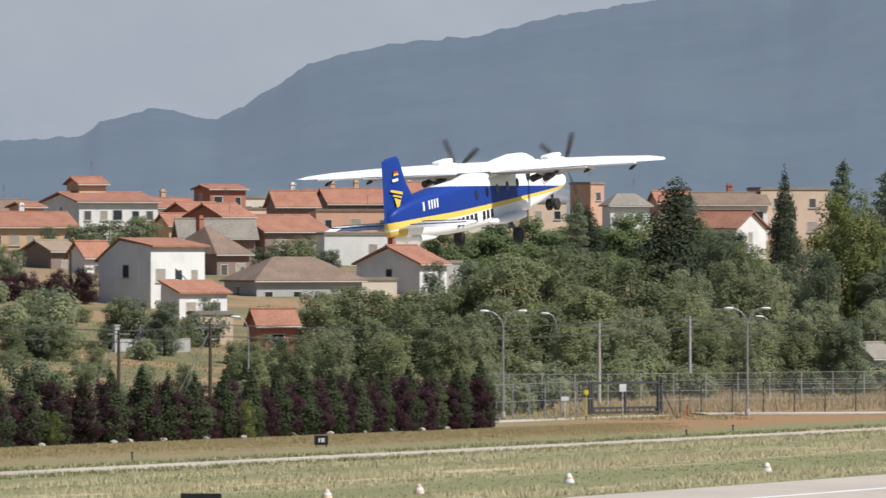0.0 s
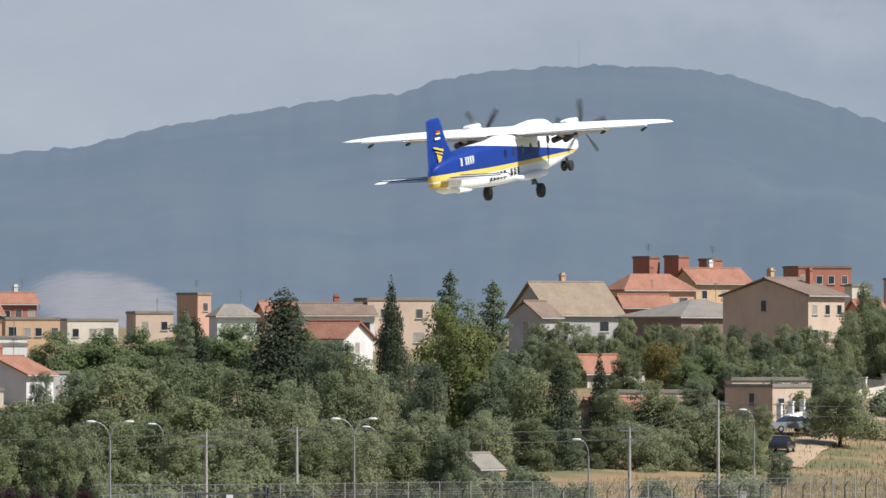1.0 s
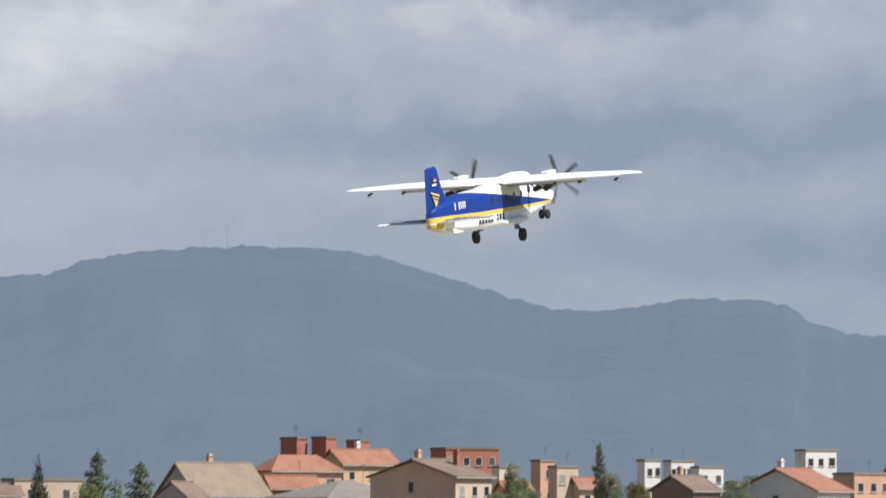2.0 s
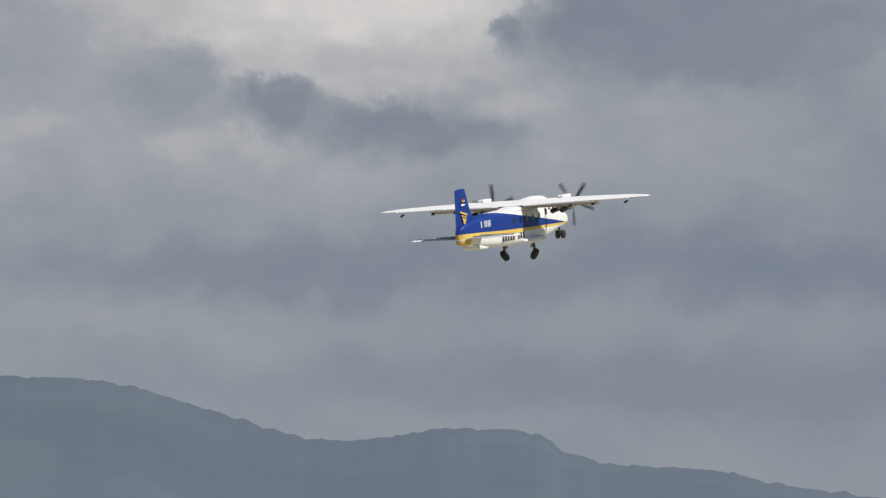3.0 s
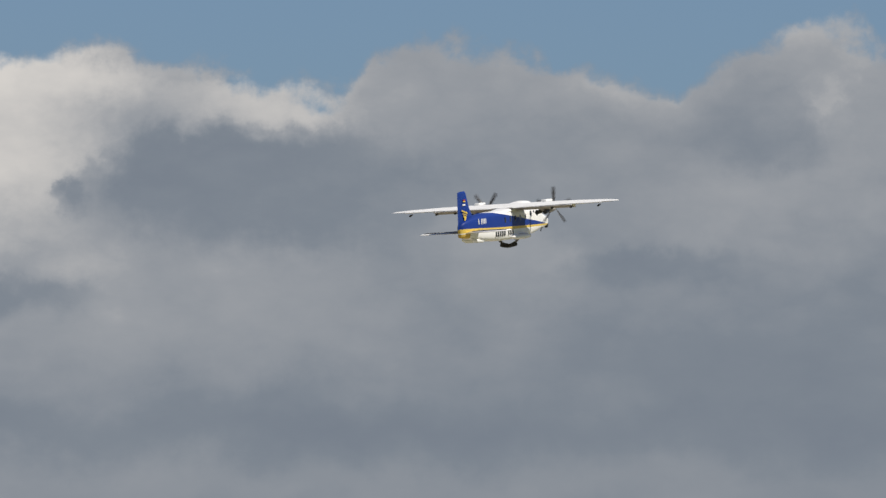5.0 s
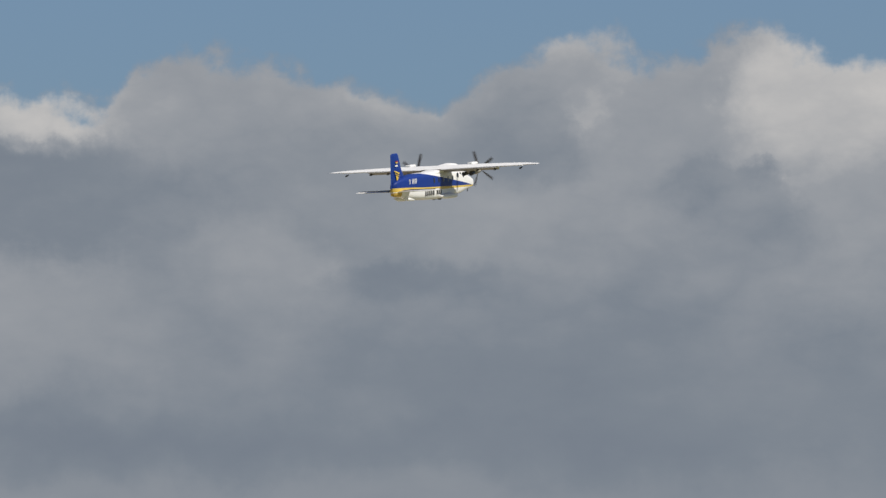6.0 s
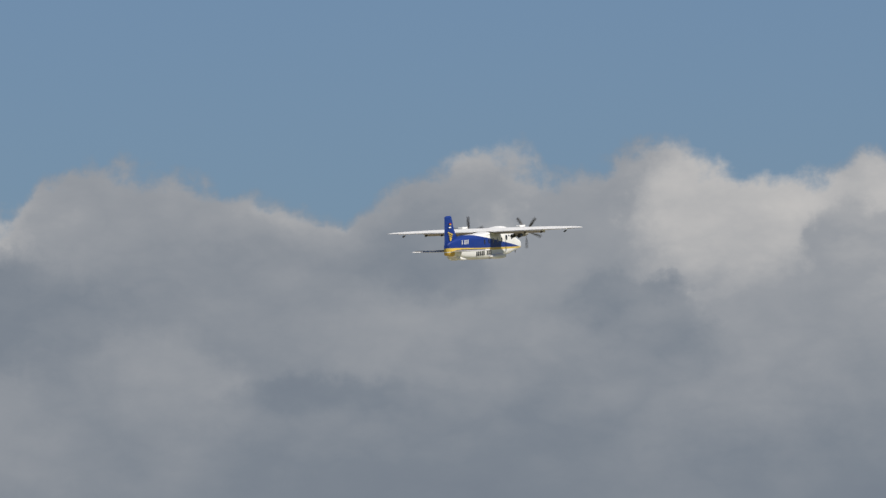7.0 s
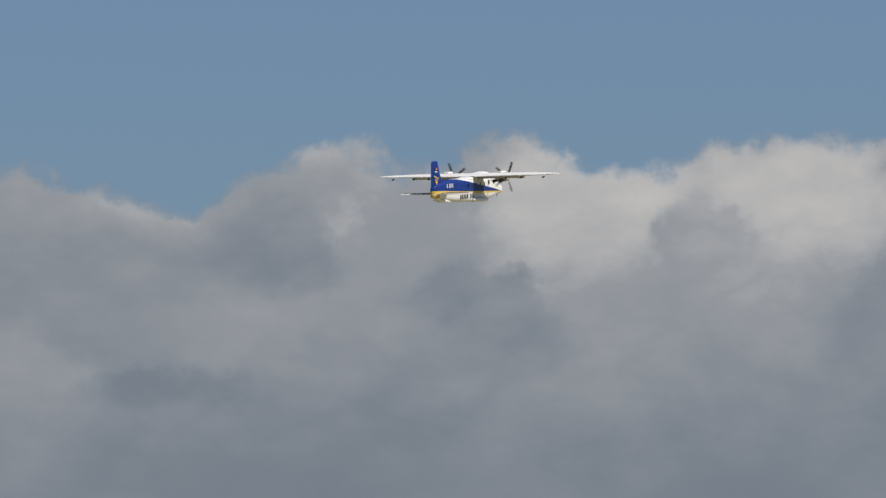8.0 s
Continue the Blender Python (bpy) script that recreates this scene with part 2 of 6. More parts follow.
M["blind"] = material("roller_blind", mottled((0.36, 0.31, 0.25), (0.28, 0.25, 0.21), 3.0), 0.8)
M["frame"] = material("window_frame", mottled((0.5, 0.49, 0.47), (0.4, 0.39, 0.37), 3.0), 0.6)
M["leaf"] = foliage("broad_leaves", (0.267, 0.296, 0.156), (0.198, 0.235, 0.119), (0.352, 0.365, 0.209))
M["leaf_light"] = foliage("poplar_leaves", (0.303, 0.329, 0.192), (0.244, 0.278, 0.155), (0.382, 0.396, 0.246))
M["leaf_yellow"] = foliage("yellow_green_leaves", (0.209, 0.239, 0.084), (0.108, 0.145, 0.056), (0.303, 0.315, 0.111))
M["leaf_dark"] = foliage("dark_leaves", (0.208, 0.250, 0.152), (0.142, 0.178, 0.110), (0.287, 0.306, 0.196))
M["leaf_pine"] = foliage("pine_needles", (0.194, 0.249, 0.116), (0.135, 0.186, 0.086), (0.266, 0.306, 0.150))
M["leaf_cypress"] = foliage("cypress_needles", (0.090, 0.113, 0.072), (0.063, 0.083, 0.051), (0.140, 0.155, 0.096))
M["leaf_hedge"] = foliage("hedge_cypress", (0.107, 0.132, 0.070), (0.074, 0.097, 0.049), (0.162, 0.182, 0.093))
M["leaf_purple"] = foliage("plum_leaves", (0.092, 0.048, 0.059), (0.066, 0.036, 0.045), (0.125, 0.063, 0.074))
M["leaf_rust"] = foliage("rusty_leaves", (0.260, 0.215, 0.072), (0.182, 0.169, 0.058), (0.338, 0.273, 0.111))
M["bark"] = material("bark", mottled((0.09, 0.065, 0.045), (0.05, 0.038, 0.028), 3.0), 0.9, bump=0.5)
M["steel"] = material("galvanised_steel", mottled((0.30, 0.31, 0.31), (0.23, 0.235, 0.235), 2.0), 0.55, 0.3)
M["concrete"] = material("concrete", mottled((0.42, 0.40, 0.36), (0.34, 0.32, 0.29), 0.7, (0.27, 0.26, 0.24)), 0.9, bump=0.2)
M["black"] = material("black_paint", mottled((0.012, 0.012, 0.013), (0.02, 0.02, 0.02), 2.0), 0.5)
M["dark_steel"] = material("dark_steel", mottled((0.06, 0.065, 0.07), (0.09, 0.09, 0.09), 2.0), 0.5, 0.3)
M["wire"] = material("wire", mottled((0.25, 0.25, 0.25), (0.2, 0.2, 0.2), 2.0), 0.6)
M["lamp_glass"] = material("lamp_glass", mottled((0.7, 0.72, 0.72), (0.62, 0.64, 0.65), 2.0), 0.3)
M["red"] = material("red_paint", mottled((0.5, 0.03, 0.02), (0.4, 0.03, 0.02), 2.0), 0.5)
M["yellow"] = material("yellow_paint", mottled((0.75, 0.6, 0.04), (0.65, 0.5, 0.04), 2.0), 0.5)
M["terracotta"] = material("marker_paint", mottled((0.55, 0.36, 0.24), (0.7, 0.55, 0.42), 4.0), 0.7)
M["car_silver"] = material("silver_paint", mottled((0.5, 0.52, 0.55), (0.46, 0.48, 0.5), 1.0), 0.3, 0.6, coat=0.5)
M["car_dark"] = material("dark_blue_paint", mottled((0.02, 0.022, 0.04), (0.03, 0.03, 0.045), 1.0), 0.3, 0.3, coat=0.5)
M["rubber"] = material("rubber", mottled((0.018, 0.018, 0.018), (0.028, 0.027, 0.026), 6.0), 0.8)
M["green"] = material("green_awning", mottled((0.08, 0.28, 0.22), (0.06, 0.23, 0.18), 2.0), 0.8)


# ---- mesh helpers ----
def part(name, bm, mats, parent=None, label="", smooth=False, m=None):
    """Links a bmesh as one mesh object, under parent if given."""
    data = bpy.data.meshes.new(name)
    bmesh.ops.recalc_face_normals(bm, faces=bm.faces)
    bm.to_mesh(data)
    bm.free()
    for mat in (mats if isinstance(mats, (list, tuple)) else [mats]):
        data.materials.append(mat)
    if smooth:
        data.polygons.foreach_set("use_smooth", [True] * len(data.polygons))
    ob = new(name, data)
    if parent is not None:
        ob.parent = parent
    if m is not None:
        ob.matrix_basis = m
    return tagged(ob, label)


def share(name, data, parent=None, m=None):
    ob = new(name, data)
    ob.parent = parent
    if m is not None:
        ob.matrix_basis = m
    return ob


def box(bm, x0, x1, y0, y1, z0, z1, bevel=0.0, mat=0):
    geo = bmesh.ops.create_cube(bm, size=1.0)
    bmesh.ops.transform(bm, verts=geo["verts"], matrix=Matrix.Translation(((x0 + x1) / 2, (y0 + y1) / 2, (z0 + z1) / 2))
                        @ Matrix.Diagonal((x1 - x0, y1 - y0, z1 - z0, 1)))
    faces = list({f for v in geo["verts"] for f in v.link_faces})
    for f in faces:
        f.material_index = mat
    if bevel:
        bmesh.ops.bevel(bm, geom=list({e for f in faces for e in f.edges}), offset=bevel, segments=1, affect="EDGES")


def tube(bm, a, b, ra, rb=None, sides=8, mat=0):
    """A tapered rod from a to b."""
    a, b = Vector(a), Vector(b)
    geo = bmesh.ops.create_cone(bm, cap_ends=True, segments=sides, radius1=ra, radius2=ra if rb is None else rb, depth=(b - a).length)
    turn = (b - a).to_track_quat("Z", "Y").to_matrix().to_4x4()
    bmesh.ops.transform(bm, verts=geo["verts"], matrix=Matrix.Translation((a + b) / 2) @ turn)
    for f in {f for v in geo["verts"] for f in v.link_faces}:
        f.material_index = mat


def loft(bm, rings, mat_of=None, caps=True):
    """A skin over closed rings of equally many points."""
    rows = [[bm.verts.new(p) for p in ring] for ring in rings]
    k = len(rows[0])
    for a, b in zip(rows, rows[1:]):
        for i in range(k):
            f = bm.faces.new((a[i], a[(i + 1) % k], b[(i + 1) % k], b[i]))
            if mat_of:
                f.material_index = mat_of(f.calc_center_median())
    if caps:
        bm.faces.new(rows[0][::-1])
        bm.faces.new(rows[-1])
    return rows


def ribbon(bm, points, r, sides=5):
    """One bent rod along the points."""
    pts = [Vector(p) for p in points]
    rings = []
    for i, p in enumerate(pts):
        way = pts[min(i + 1, len(pts) - 1)] - pts[max(i - 1, 0)]
        m = way.to_track_quat("Z", "Y").to_matrix()
        rings.append([p + m @ Vector((r * math.cos(a), r * math.sin(a), 0)) for a in [k * 2 * math.pi / sides for k in range(sides)]])
    loft(bm, rings)


def smooth_step(a, b, x):
    x = min(max((x - a) / (b - a), 0.0), 1.0)
    return x * x * (3 - 2 * x)


def ground_height(x, y):
    """Flat airfield; behind the fence the land climbs towards the town."""
    side = (x - 2.6) * 0.724 - (y - 574.0) * 0.69
    back = -side
    away = max(0.0, back - 6.0) * (1.0 + 0.010 * min(max(0.0, x), 120.0))
    if away <= 0.0:
        return 0.0
    h = 9.2 * smooth_step(0.0, 150.0, away) + 7.0 * smooth_step(110.0, 420.0, away) + 1.0 * smooth_step(400.0, 1600.0, away)
    return h + 0.35 * noise.noise((x * 0.05, y * 0.05, 0.0)) * smooth_step(0.0, 20.0, away)


# ---- ground ----
def make_ground():
    mat = bpy.data.materials.new("ground_cover")
    mat.use_nodes = True
    n = Nodes(mat.node_tree)
    pos = n.add("ShaderNodeTexCoord").outputs["Object"]
    px, py, pz = n.add("ShaderNodeSeparateXYZ", Vector=pos).outputs
    # distance beyond the runway's far edge, and along it
    hx, hy = math.sin(radians(24.2)), math.cos(radians(24.2))
    u = n.math("ADD", n.math("MULTIPLY", px, hx), n.math("MULTIPLY", py, hy))
    v = n.math("SUBTRACT", n.math("MULTIPLY", py, hx), n.math("MULTIPLY", px, hy))
    along = n.xyz(n.math("MULTIPLY", u, 0.12), v, 0.0)
    w = n.math("MULTIPLY", n.math("SUBTRACT", n.noise(pos, 0.15, 4.0), 0.5), 5.0)
    v2 = n.math("ADD", v, w)
    green, straw = rgb(0.205, 0.205, 0.082), rgb(0.56, 0.48, 0.30)
    wander = n.math("MULTIPLY", n.math("SUBTRACT", n.noise(along, 0.22, 3.0), 0.5), 9.0)

    def belt(at_v, half, amount):
        a = n.math("DIVIDE", n.math("SUBTRACT", n.math("ADD", v, wander), at_v), half)
        return n.math("MULTIPLY", n.math("EXPONENT", n.math("MULTIPLY", n.math("MULTIPLY", a, a), -1.0)), amount)

    dry = n.math("ADD", n.math("ADD", belt(181.5, 3.6, 1.25), belt(163.5, 2.0, 0.9)), belt(193.0, 1.6, 0.4))
    broken = n.math("MULTIPLY_ADD", n.step(n.noise(along, 0.5, 5.0, 0.6), 0.36, 0.62), 0.75, 0.25)
    band = n.math("ADD", n.math("MULTIPLY", dry, broken), n.math("MULTIPLY", n.noise(pos, 0.6, 5.0), 0.16), clamp=True)
    col = n.mix(band, green, straw)
    col = n.mix(n.math("MULTIPLY", n.step(n.noise(pos, 1.6, 4.0, 0.7), 0.55, 0.75), 0.5), col, rgb(0.22, 0.21, 0.09))
    # bare reddish strip before the fence
    soil = n.mix(n.step(n.noise(pos, 0.3, 6.0, 0.65), 0.35, 0.65), rgb(0.36, 0.235, 0.13), rgb(0.24, 0.205, 0.095))
    red_soil = n.mix(n.step(n.math("ADD", px, n.math("MULTIPLY", w, 2.0)), 2.0, 22.0), soil, rgb(0.40, 0.18, 0.085))
    bare = n.step(v2, 206.0, 212.0)
    col = n.mix(n.math("MULTIPLY", bare, 0.85), col, n.mix(n.math("MULTIPLY", n.step(n.noise(pos, 0.45, 5.0), 0.42, 0.62), 0.65), red_soil, rgb(0.22, 0.20, 0.085)))
    # dry slope behind the fence
    hill = n.mix(n.step(n.noise(pos, 0.12, 5.0), 0.4, 0.6), rgb(0.34, 0.22, 0.115), rgb(0.17, 0.16, 0.075))
    hill = n.mix(n.step(n.noise(pos, 1.2, 4.0), 0.5, 0.72), hill, rgb(0.20, 0.165, 0.08))
    gold = n.math("MULTIPLY", n.step(n.math("ADD", px, w), 4.0, 12.0), n.step(pz, 2.2, 0.8))
    hill = n.mix(gold, hill, n.mix(n.noise(pos, 0.5, 5.0), rgb(0.44, 0.33, 0.17), rgb(0.30, 0.23, 0.11)))
    col = n.mix(n.step(pz, 0.02, 0.3), col, hill)
    bsdf = n.add("ShaderNodeBsdfPrincipled", Roughness=0.95)
    n.put(bsdf.inputs["Base Color"], col)
    b = n.add("ShaderNodeBump", Height=n.noise(pos, 4.0, 6.0, 0.7), Strength=0.8, Distance=0.2)
    n.put(bsdf.inputs["Normal"], b.outputs[0])
    n.add("ShaderNodeOutputMaterial", Surface=bsdf.outputs[0])
    bm = bmesh.new()
    xs = [-5000, -2500, -1200, -600, -300, -200] + [-140 + 7 * i for i in range(60)] + [320, 420, 600, 1200, 2500, 5000]
    ys = [-5000, -2000, -600, -100, 100, 250, 350] + [420 + 7 * i for i in range(85)] + [1050 + 60 * i for i in range(20)] + [2600, 3500, 4950]
    grid = [[bm.verts.new((x, y, ground_height(x, y))) for x in xs] for y in ys]
    for a, b2 in zip(grid, grid[1:]):
        for i in range(len(xs) - 1):
            bm.faces.new((a[i], a[i + 1], b2[i + 1], b2[i]))
    tagged(part("ground", bm, mat, smooth=True), "mown airfield grass with straw patches, rising dry slope", "ground", kind="structure")


make_ground()


def strip(name, near, far_end, width, mat, label, category, z=0.03, wobble=0.0):
    """A flat strip of paving between two points of the ground."""
    a, b = Vector(near), Vector(far_end)
    along = (b - a).normalized()
    side = Vector((-along.y, along.x))
    bm = bmesh.new()
    k = max(2, int((b - a).length / 6))
    rows = []
    for i in range(k + 1):
        p = a + (b - a) * i / k
        w1 = wobble * noise.noise((p.x * 0.11, p.y * 0.11, 1.0))
        w2 = wobble * noise.noise((p.x * 0.13, p.y * 0.13, 5.0))
        rows.append([bm.verts.new((*(p + side * (width / 2 + w1)), z)), bm.verts.new((*(p - side * (width / 2 + w2)), z)),
                     bm.verts.new((*(p + side * (width / 2 + w1)), z - 0.1)), bm.verts.new((*(p - side * (width / 2 + w2)), z - 0.1))])
    for p, q in zip(rows, rows[1:]):
        bm.faces.new((p[0], p[1], q[1], q[0]))
        bm.faces.new((p[0], q[0], q[2], p[2]))
        bm.faces.new((p[1], p[3], q[3], q[1]))
    return tagged(part(name, bm, mat), label, category, kind="structure")


M["asphalt"] = material("worn_runway", mottled((0.49, 0.425, 0.35), (0.43, 0.375, 0.31), 0.08, (0.36, 0.315, 0.26), 0.6), 0.9, bump=0.2)
M["track"] = material("gravel_track", mottled((0.52, 0.455, 0.36), (0.44, 0.385, 0.305), 0.15, (0.34, 0.29, 0.22), 1.4), 0.95, bump=0.3)
M["line"] = material("runway_line", mottled((0.75, 0.75, 0.73), (0.6, 0.6, 0.58), 0.6), 0.8)
H24 = Vector((math.sin(radians(24.2)), math.cos(radians(24.2))))
S24 = Vector((H24.y, -H24.x))
edge_point = Vector((6.0, 400.0))
rw = edge_point + S24 * 24.0
strip("runway", rw - H24 * 900, rw + H24 * 1500, 48.0, M["asphalt"], "pale worn asphalt runway", "runway")
rl = edge_point + S24 * 8.8
strip("runway_line", rl - H24 * 900, rl + H24 * 1500, 0.6, M["line"], "faded white runway edge line", "line marking", 0.036)
strip("perimeter_track", (-24.1 - 90, 440.3 - 178), (29.9 + 140, 547 + 277), 5.6, M["track"], "pale gravel perimeter track", "track", 0.02, 0.7)
strip("fence_apron", (-0.2, 565.0), (15.5, 591.8), 3.0, M["track"], "pale gravel apron along the fence", "track", 0.016, 0.8)
strip("concrete_slab", (18.7, 593.7), (38.3, 598.8), 4.6, M["track"], "pale concrete slab beside the gate", "slab", 0.12, 0.3)


# ---- the hills ----
def make_hill():
    """Long wooded ridge far behind the town; its blue haze is a painted glow."""
    mat = bpy.data.materials.new("hazy_far_forest")
    mat.use_nodes = True
    n = Nodes(mat.node_tree)
    pos = n.add("ShaderNodeTexCoord").outputs["Object"]
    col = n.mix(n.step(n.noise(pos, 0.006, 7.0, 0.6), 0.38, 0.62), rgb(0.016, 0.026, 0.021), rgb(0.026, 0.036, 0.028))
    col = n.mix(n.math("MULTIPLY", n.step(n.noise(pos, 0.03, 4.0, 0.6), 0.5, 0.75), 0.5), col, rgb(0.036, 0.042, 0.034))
    hx, hy, hz = n.add("ShaderNodeSeparateXYZ", Vector=pos).outputs
    qu = n.math("DIVIDE", n.math("SUBTRACT", hx, 24.0), 34.0)
    qv = n.math("MULTIPLY_ADD", qu, 0.28, n.math("DIVIDE", n.math("SUBTRACT", hz, 36.0), 14.5))
    qr = n.math("ADD", n.math("ADD", n.math("MULTIPLY", qu, qu), n.math("MULTIPLY", qv, qv)), n.math("MULTIPLY", n.math("SUBTRACT", n.noise(pos, 0.09, 6.0, 0.65), 0.5), 1.3))
    col = n.mix(n.step(qr, 1.3, 0.5), col, n.mix(n.noise(pos, 0.12, 5.0), rgb(0.20, 0.155, 0.115), rgb(0.085, 0.075, 0.06)))
    bsdf = n.add("ShaderNodeBsdfPrincipled", Roughness=1.0)
    n.put(bsdf.inputs["Base Color"], col)
    # even blue glow laid over the whole ridge to imitate haze
    haze_glow = n.add("ShaderNodeEmission", Color=rgb(0.085, 0.109, 0.153), Strength=1.0)
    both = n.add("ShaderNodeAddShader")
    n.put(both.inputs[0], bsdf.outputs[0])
    n.put(both.inputs[1], haze_glow.outputs[0])
    n.add("ShaderNodeOutputMaterial", Surface=both.outputs[0])
    # bearing and elevation of the crest, in degrees
    crest = [(-7.92, 0.399), (-5.53, 0.519), (-3.93, 0.671), (-3.13, 0.707), (-2.89, 0.719), (-2.55, 0.739), (-2.43, 0.838), (-2.21, 0.898),
             (-2.03, 0.938), (-1.85, 0.918), (-1.73, 0.866), (-1.61, 0.858), (-1.45, 0.938), (-1.21, 1.078), (-0.97, 1.238), (-0.73, 1.318),
             (-0.34, 1.397), (-0.10, 1.421), (0.26, 1.453), (0.77, 1.585), (1.33, 1.677), (1.77, 1.749), (2.29, 1.817), (2.45, 1.809), (2.69,
             1.905), (3.05, 1.976), (3.49, 2.008), (3.92, 2.024), (4.44, 2.004), (4.80, 1.956), (5.24, 1.821), (5.91, 1.617), (6.05, 1.585),
             (6.32, 1.565), (6.66, 1.605), (6.98, 1.657), (7.34, 1.650), (7.48, 1.652), (7.665, 1.624), (7.78, 1.568), (7.825, 1.496), (8.05, 1.450), (8.09, 1.412), (8.41,
             1.394), (8.95, 1.362), (9.37, 1.266), (10.45, 1.118), (13.64, 0.838)]
    bm = bmesh.new()
    rows = []
    dist = 4450.0
    count = 900
    for i in range(count + 1):
        b = -9.0 + 34.0 * i / count
        e = crest[0][1]
        for (b0, e0), (b1, e1) in zip(crest, crest[1:]):
            if b0 <= b <= b1:
                e = e0 + (e1 - e0) * (b - b0) / (b1 - b0)
        if b > crest[-1][0]:
            e = crest[-1][1]
        top = dist * math.tan(radians(e + 0.012)) + 12.6
        ridge = 1.6 * noise.fractal((b * 9.0, 0.0, 0.0), 0.8, 2.0, 5)
        row = []
        for j in range(15):
            s = j / 14.0
            d = 3350.0 + (dist - 3350.0) * s + 90.0 * noise.noise((b * 0.6, s * 3.0, 2.0)) * (1 - s) * s * 4
            z = 10.0 + (top - 10.0) * (s ** 1.25) + ridge * s ** 14 + (top * 0.09) * noise.fractal((b * 0.8, s * 2.2, 3.0), 1.0, 2.0, 5) * s * (1 - s) * 3.0
            row.append(bm.verts.new((d * math.sin(radians(b)), d * math.cos(radians(b)), z)))
        d = dist + 300.0
        row.append(bm.verts.new((d * math.sin(radians(b)), d * math.cos(radians(b)), 0.0)))
        rows.append(row)
    for a, b2 in zip(rows, rows[1:]):
        for j in range(15):
            bm.faces.new((a[j], b2[j], b2[j + 1], a[j + 1]))
    tagged(part("hill_range", bm, mat, smooth=True), "long wooded hill range with painted blue-grey haze", "hills", kind="structure")


make_hill()
for b, e, h in ((3.74, 2.04, 13.0),):
    bm = bmesh.new()
    tube(bm, (0, 0, -6), (0, 0, h), 0.1, 0.06, 6)
    tagged(part("radio_mast", bm, M["steel"], m=pose(4440 * math.sin(radians(b)), 4440 * math.cos(radians(b)), 4440 * math.tan(radians(e)) + 12.6)), "distant grey radio mast on the hill crest", "mast")


# ---- the aircraft ----
def livery():
    """White above, blue along the side, a yellow line, white belly, blue tail with a yellow end."""
    mat = bpy.data.materials.new("aircraft_paint")
    mat.use_nodes = True
    n = Nodes(mat.node_tree)
    pos = n.add("ShaderNodeTexCoord").outputs["Object"]
    x, y, z = n.add("ShaderNodeSeparateXYZ", Vector=pos).outputs
    upper = n.math("MULTIPLY_ADD", y, -0.13, -0.53)
    # the blue reaches up to the spine behind the wing
    rise = n.math("MULTIPLY", n.step(y, -4.2, -5.3), 1.8)
    upper = n.math("ADD", upper, rise)
    lower = n.math("MULTIPLY_ADD", y, -0.028, -1.22)
    lower = n.math("ADD", lower, n.math("MULTIPLY", n.step(y, -2.5, -7.0), 0.06))
    blue = n.math("MULTIPLY", n.math("LESS_THAN", z, upper), n.math("GREATER_THAN", z, lower))
    gold = n.math("MULTIPLY", n.math("LESS_THAN", z, lower), n.math("GREATER_THAN", z, n.math("SUBTRACT", lower, n.math("MULTIPLY_ADD", y, -0.012, 0.19))))
    tail = n.math("MULTIPLY", n.math("LESS_THAN", y, -7.3), n.math("LESS_THAN", z, -1.28))
    dirt = n.math("MULTIPLY", n.step(n.noise(pos, 1.3, 6.0), 0.5, 0.8), 0.25)
    white = n.mix(dirt, rgb(0.9, 0.9, 0.89), rgb(0.68, 0.67, 0.64))
    col = n.mix(gold, white, rgb(0.80, 0.57, 0.12))
    col = n.mix(tail, col, rgb(0.66, 0.45, 0.10))
    col = n.mix(blue, col, n.mix(dirt, rgb(0.011, 0.042, 0.25), rgb(0.020, 0.052, 0.22)))
    bsdf = n.add("ShaderNodeBsdfPrincipled", Roughness=0.45)
    n.put(bsdf.inputs["Base Color"], col)
    bsdf.inputs["Specular IOR Level"].default_value = 0.25
    n.add("ShaderNodeOutputMaterial", Surface=bsdf.outputs[0])
    return mat


def weathered_paint(name, *args):
    """Aircraft enamel dulled by weather."""
    mat = material(name, mottled(*args), 0.55)
    bsdf = next(k for k in mat.node_tree.nodes if k.type == "BSDF_PRINCIPLED")
    bsdf.inputs["Specular IOR Level"].default_value = 0.12
    return mat


M["livery"] = livery()
M["plane_white"] = weathered_paint("white_enamel", (0.9, 0.9, 0.89), (0.87, 0.87, 0.86), 0.8, (0.78, 0.77, 0.75), 2.0)
M["plane_blue"] = weathered_paint("blue_enamel", (0.011, 0.042, 0.25), (0.016, 0.047, 0.22), 0.8)
M["plane_yellow"] = material("yellow_gloss", mottled((0.80, 0.55, 0.05), (0.74, 0.50, 0.04), 0.8), 0.35, coat=0.3)
# grey that paints in the shade below wing, flaps and nacelles, with some soot
M["plane_shade_soot"] = material("shaded_sooty_underside", mottled((0.34, 0.32, 0.30), (0.28, 0.265, 0.25), 0.8, (0.2, 0.19, 0.18), 3.0), 0.6)
M["deice"] = material("black_boot", mottled((0.02, 0.022, 0.025), (0.03, 0.03, 0.032), 2.0), 0.45)
M["prop"] = material("propeller_paint", mottled((0.05, 0.05, 0.055), (0.07, 0.07, 0.072), 3.0), 0.4)
M["plane_glass"] = material("cabin_glass", lambda n, c: rgb(0.015, 0.017, 0.02), 0.05)
M["oleo"] = material("gear_metal", mottled((0.18, 0.18, 0.18), (0.1, 0.1, 0.1), 4.0), 0.4, 0.5)


